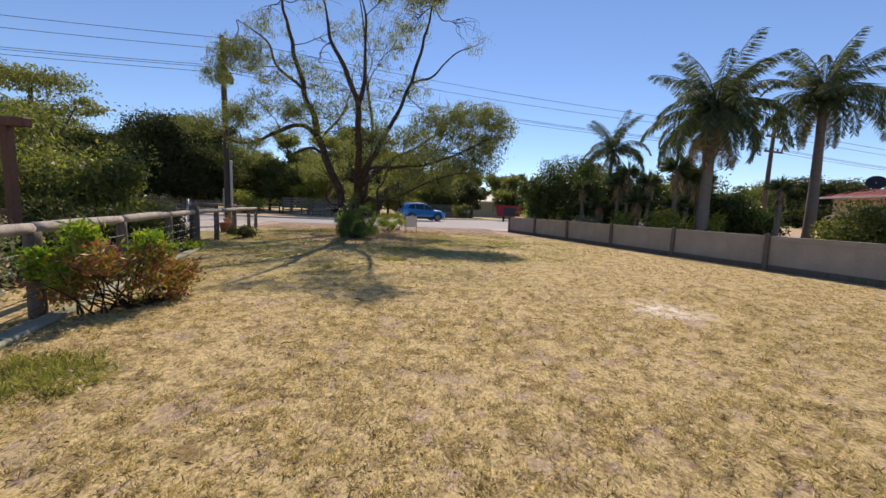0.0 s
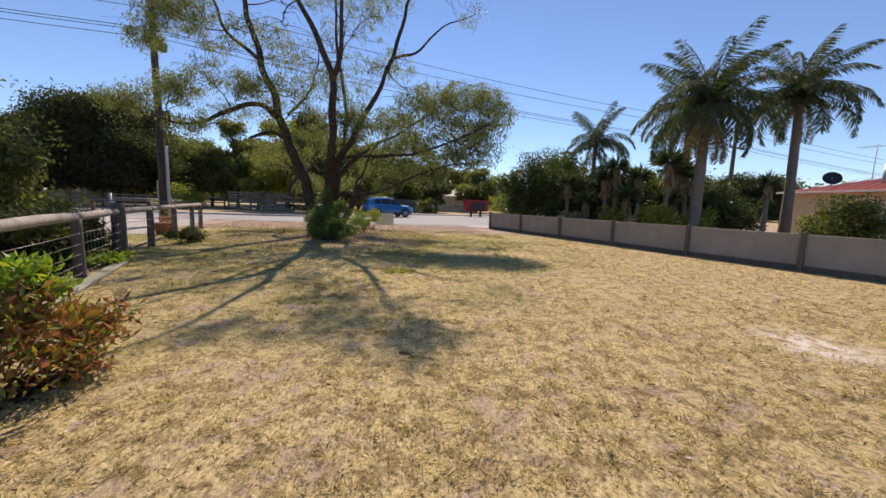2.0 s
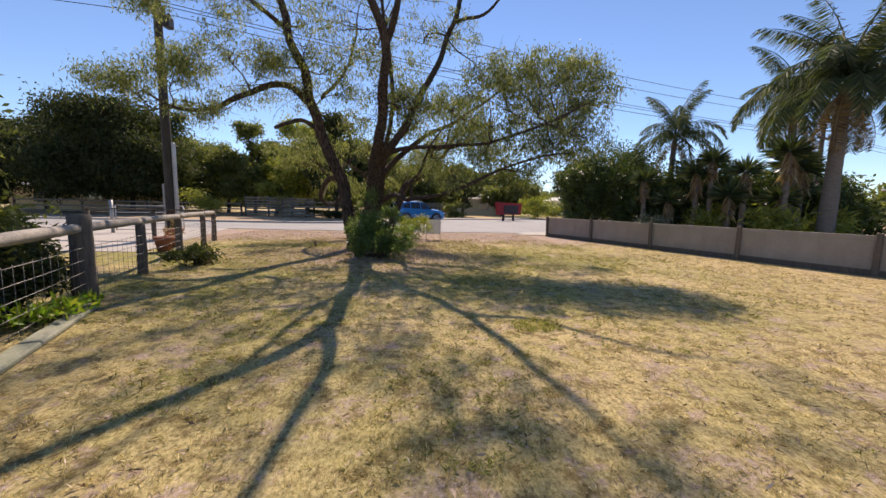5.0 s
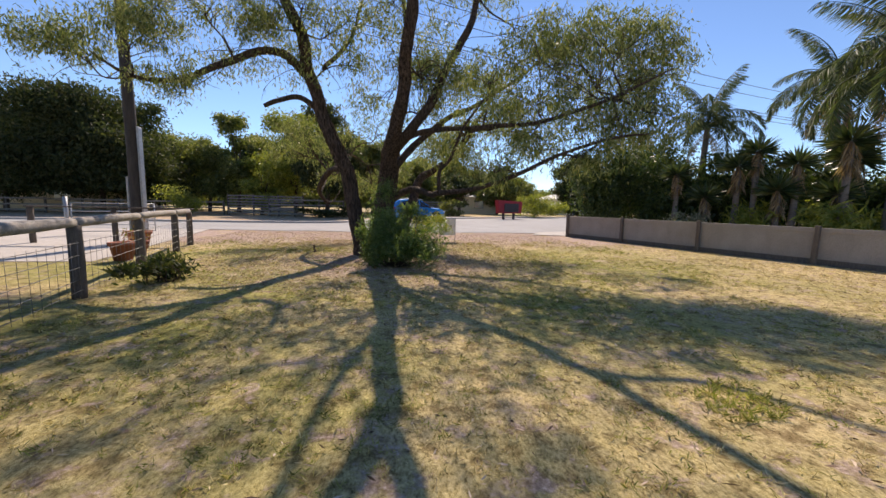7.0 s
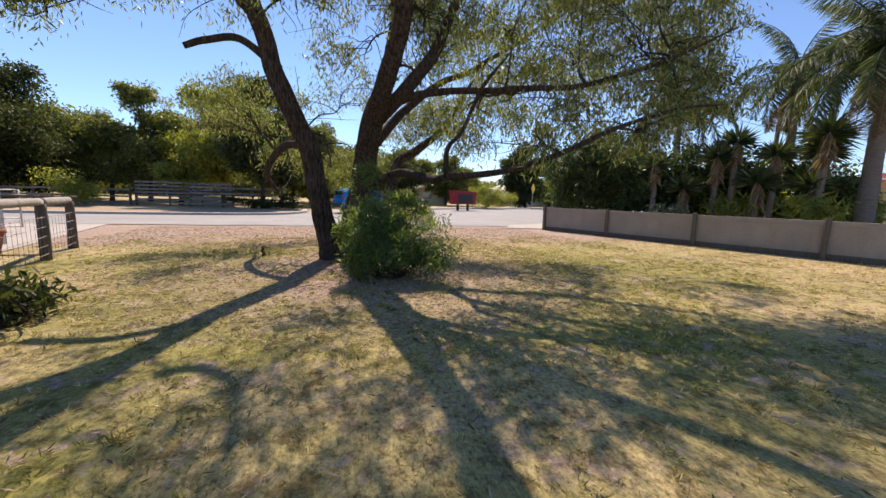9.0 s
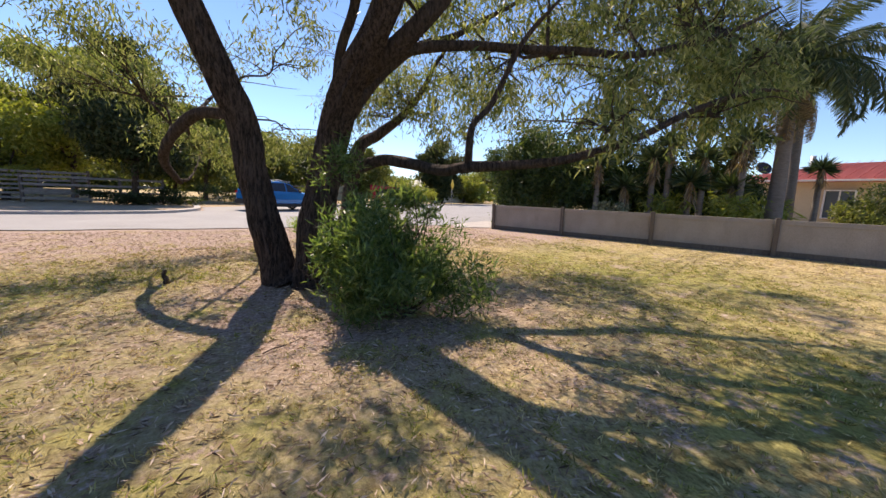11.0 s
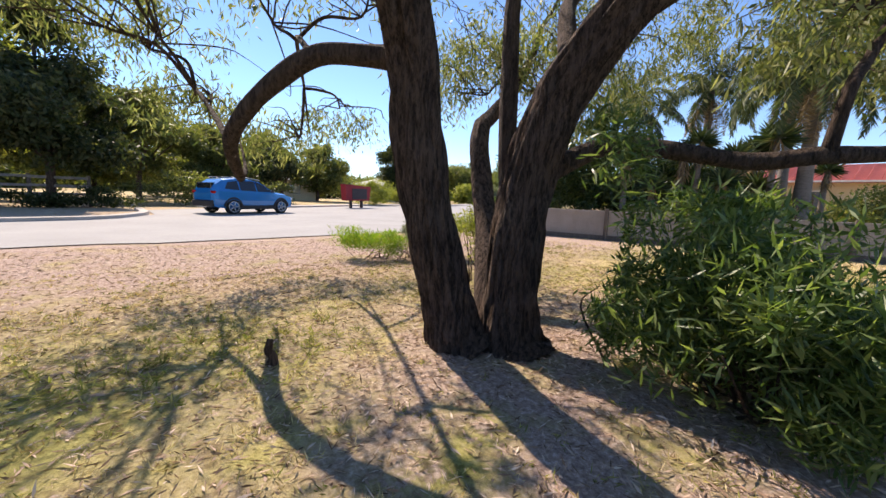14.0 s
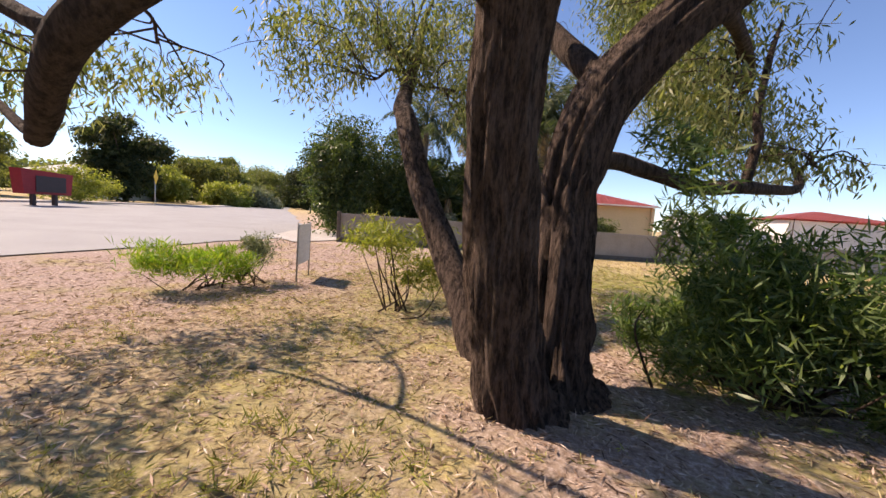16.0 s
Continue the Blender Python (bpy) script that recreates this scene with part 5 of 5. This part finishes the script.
    part("grille", box("grille", (2.05, -0.5, 0.44), (2.17, 0.5, 0.64), BLACK, 0.02), root)
    for x in (-1.27, 1.27):
        for s in (-1, 1):
            arch = part("wheel_arch", tubes("wheel_arch", [[(x + 0.4 * math.cos(a), s * 0.87, 0.34 + 0.4 * math.sin(a), 0.05) for a in np.linspace(0.05, math.pi - 0.05, 12)]], BLACK, 6), root, "black plastic arch")
            wheel = new("wheel")
            wheel.parent = root
            wheel.matrix_basis = pose(x, s * 0.8, 0.34)
            ring = [(0.24, -0.11), (0.33, -0.11), (0.345, -0.06), (0.345, 0.06), (0.33, 0.11), (0.24, 0.11)]
            verts, faces = [], []
            for r, y in ring:
                verts += [(r * math.cos(a), y, r * math.sin(a)) for a in np.linspace(0, 2 * math.pi, 28, endpoint=False)]
            for i in range(6):
                j = (i + 1) % 6
                faces += [(i * 28 + k, i * 28 + (k + 1) % 28, j * 28 + (k + 1) % 28, j * 28 + k) for k in range(28)]
            part("tyre", mesh_of("tyre", verts, faces, RUBBER, True), wheel)
            spokes = [[(0.03 * math.cos(a), s * 0.09, 0.03 * math.sin(a), 0.035), (0.24 * math.cos(a), s * 0.1, 0.24 * math.sin(a), 0.026)] for a in np.linspace(0, 2 * math.pi, 5, endpoint=False)]
            spokes.append([(0.235 * math.cos(a), s * 0.1, 0.235 * math.sin(a), 0.02) for a in np.linspace(0, 2 * math.pi, 25)])
            part("rim", tubes("rim", spokes, ALLOY, 6), wheel)
            part("hub", box("hub", (-0.2, -0.02, -0.2), (0.2, 0.02, 0.2), BLACK, 0.08), wheel)


car()


def red_board():
    root = thing("notice_board", "red roadside board with dark panel on two posts", "sign", m=pose(5.0, 46.15, 0, 0, 0, 23))
    for x in (-0.62, 0.62):
        part("post", box("post", (x - 0.09, -0.09, 0), (x + 0.09, 0.09, 0.62), BOARDDARK, 0.01), root)
    prof = [(-1.35, 0.6), (1.35, 0.6), (1.5, 1.75), (-1.5, 1.85)]
    v = [(x, y, z) for y in (-0.25, 0.25) for x, z in prof]
    part("board", mesh_of("board", v, [(0, 1, 2, 3), (7, 6, 5, 4), (0, 4, 5, 1), (1, 5, 6, 2), (2, 6, 7, 3), (3, 7, 4, 0)], BOARDRED), root)
    part("panel", box("panel", (-0.75, -0.285, 0.72), (1.0, -0.254, 1.55), BOARDDARK, 0.01), root, "dark faded panel")


red_board()


def road_sign():
    root = thing("road_sign", "yellow diamond warning sign on a steel post", "sign", m=pose(16.2, 53.4, 0, 0, 0, 40))
    part("post", tubes("post", [[(0, 0, 0, 0.04), (0, 0, 2.6, 0.04)]], STEEL, 8), root)
    part("plate", box("plate", (-0.45, -0.012, -0.45), (0.45, 0.012, 0.45), YELLOW, 0.01), root, m=pose(0, -0.06, 2.5, 0, 45, 0))


road_sign()


def far_house(x, y, yaw, w, d, h, label, roof, wall=WHITE):
    root = thing("house", label, "house", m=pose(x, y, 0, 0, 0, yaw))
    part("wall", box("wall", (-w / 2, -d / 2, 0), (w / 2, d / 2, h), wall, 0.02), root)
    part("roof", gable_roof("roof", -d / 2, d / 2, -w / 2, w / 2, h + 0.09, h + 1.6, roof), root, m=pose(0, 0, 0, 0, 0, 90))
    for k in (-0.28, 0.2):
        part("window", box("window", (k * w, -d / 2 - 0.03, 0.9), (k * w + 1.5, -d / 2 - 0.004, 2.0), GLASS, 0.01), root)


far_house(2.5, 69, 10, 12, 7, 2.5, "pale house with grey roof far across the junction", GREYROOF, CREAM)
far_house(26, 75, 20, 12, 7, 2.6, "white house half hidden by trees beyond the road", GREYROOF)
far_house(-44, 58, 0, 12, 7, 2.5, "pale house behind dark trees across the road", GREYROOF, CREAM)


# ---- grass and litter ----
def blades(name, n, lo, hi, mat, length, width, label, keep=None, up=0.5):
    p = np.column_stack([rng.uniform(lo[0], hi[0], n), rng.uniform(lo[1], hi[1], n), np.zeros(n)])
    p = p[::9]
    if keep is not None:
        p = p[keep(p)]
    p = np.repeat(p, 9, axis=0)
    n = len(p)
    p[:, :2] += rng.normal(0, 0.019, (n, 2))
    p[:, 2] = 0.002
    w = rng.normal(size=(n, 3))
    w[:, 2] = np.abs(w[:, 2]) * up + 0.12
    thing(name, label, "grass", kind="stuff", me=leaf_mesh(name, p, w, rng.uniform(0.5, 1.4, n) * length, rng.uniform(0.6, 1.3, n) * width, mat))


def lawn_side(p):
    fx = FENCE_A[0] + (p[:, 1] - FENCE_A[1]) * FENCE_D[0] / FENCE_D[1]
    lx = np.where(p[:, 1] > 14.4, -8.74 - 0.315 * (p[:, 1] - 14.4), -8.74 - 0.42 * (p[:, 1] - 14.4))
    d = np.hypot(p[:, 0] + 5.6, p[:, 1] - 20.2)
    mask = np.array([noise.noise((x * 0.9, y * 0.9, 5)) for x, y in p[:, :2]])
    worn_spot = np.minimum(np.hypot((p[:, 0] - 1.48) / 1.3, p[:, 1] - 9.45), np.hypot((p[:, 0] - 2.6) / 1.2, p[:, 1] - 7.3) + 0.12)
    gaps = np.array([noise.noise((x * 4.5, y * 4.5, 2)) for x, y in p[:, :2]])
    return (worn_spot + rng.normal(0, 0.2, len(p)) > 0.4) & (gaps + rng.normal(0, 0.12, len(p)) > -0.22) & (p[:, 0] < fx - 0.1) & (p[:, 0] > lx - 0.2) & (d > 0.8 + 2.2 * rng.random(len(p)) * (0.6 + mask)) & (mask + rng.normal(0, 0.25, len(p)) > -0.3) & (p[:, 1] < 24.5 + mask * 2 + rng.normal(0, 0.7, len(p)))


def near_tree(p):
    d = np.hypot(p[:, 0] + 5.4, p[:, 1] - 18.5)
    mask = np.array([noise.noise((x * 0.6, y * 0.6, 9)) for x, y in p[:, :2]])
    return lawn_side(p) & (d < 6.5 + mask * 5) & (mask + rng.normal(0, 0.2, len(p)) > -0.05)


def lawn_near(p):
    return lawn_side(p) & (rng.random(len(p)) < np.clip((13.5 - p[:, 1]) / 7.0, 0, 1) ** 1.3 * np.clip((p[:, 1] - 3.0) / 2.5, 0, 1))


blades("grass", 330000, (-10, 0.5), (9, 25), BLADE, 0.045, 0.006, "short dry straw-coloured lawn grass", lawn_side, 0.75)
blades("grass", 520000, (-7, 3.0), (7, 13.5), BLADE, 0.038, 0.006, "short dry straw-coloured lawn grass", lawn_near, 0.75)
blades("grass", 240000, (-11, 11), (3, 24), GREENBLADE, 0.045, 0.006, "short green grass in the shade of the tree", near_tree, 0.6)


def litter(n):
    a, r = rng.uniform(0, 2 * math.pi, n), 4.2 * rng.random(n) ** 0.65
    p = np.column_stack([-5.6 + r * np.cos(a), 20.4 + r * np.sin(a), rng.uniform(0.004, 0.014, n)])
    w = rng.normal(size=(n, 3)) * (1, 1, 0.12)
    thing("leaf_litter", "fallen dry gum leaves and bark strips on bare soil", "leaf litter", kind="stuff", me=leaf_mesh("leaf_litter", p, w, rng.uniform(0.025, 0.085, n), rng.uniform(0.005, 0.012, n), LITTER))


litter(34000)


def verge_litter(n):
    p = np.column_stack([rng.uniform(-12, 1, n), rng.uniform(22.5, 27.5, n), rng.uniform(0.004, 0.012, n)])
    w = rng.normal(size=(n, 3)) * (1, 1, 0.12)
    thing("leaf_litter", "scattered dry leaves and twigs on the sandy verge", "leaf litter", kind="stuff", me=leaf_mesh("verge_litter", p, w, rng.uniform(0.025, 0.09, n), rng.uniform(0.005, 0.012, n), LITTER))


verge_litter(22000)


def lawn_litter(n):
    """Curled straw, bark scraps and dead leaves lying over the lawn."""
    p = np.column_stack([rng.uniform(-8.5, 6, n), rng.uniform(4.5, 20, n), np.zeros(n)])
    p = p[lawn_side(p)]
    p[:, 2] = rng.uniform(0.01, 0.03, len(p))
    w = rng.normal(size=p.shape) * (1, 1, 0.25)
    thing("leaf_litter", "scattered curled straw and dead leaves on the lawn", "leaf litter", kind="stuff", me=leaf_mesh("lawn_litter", p, w, rng.uniform(0.025, 0.075, len(p)), rng.uniform(0.006, 0.016, len(p)), LITTER))


lawn_litter(16000)


def weed_patch(x, y, w, d, n):
    blades("grass", n, (x - w, y - d), (x + w, y + d), GREENBLADE, 0.075, 0.008, "patch of longer dull green grass",
           lambda p: ((p[:, 0] - x) / w) ** 2 + ((p[:, 1] - y) / d) ** 2 + rng.normal(0, 0.3, len(p)) < 0.6, 0.9)


weed_patch(-4.75, 6.75, 0.65, 0.5, 9000)
weed_patch(-7.7, 21.3, 1.1, 0.7, 2600)
weed_patch(-3.0, 13.3, 0.35, 0.3, 1500)


def fallen_twig(x, y, yaw, length):
    rows = [(i * length / 5, 0.012 * math.sin(i * 1.9), 0.010 + 0.004 * (i % 2), 0.006 - 0.0008 * i) for i in range(6)]
    thing("fallen_twig", "small dry twig lying on the lawn", "twig", "fallen twigs", m=pose(x, y, 0, 0, 0, yaw), me=tubes("fallen_twig", [rows], LIMB, 6))


for _x, _y, _yaw, _l in ((-2.95, 9.38, -28, 0.36), (-3.2, 7.6, 40, 0.2),  (-6.6, 18.3, 30, 0.45), (-4.9, 23.0, 60, 0.5), (-7.4, 23.8, 15, 0.4)):
    fallen_twig(_x, _y, _yaw, _l)
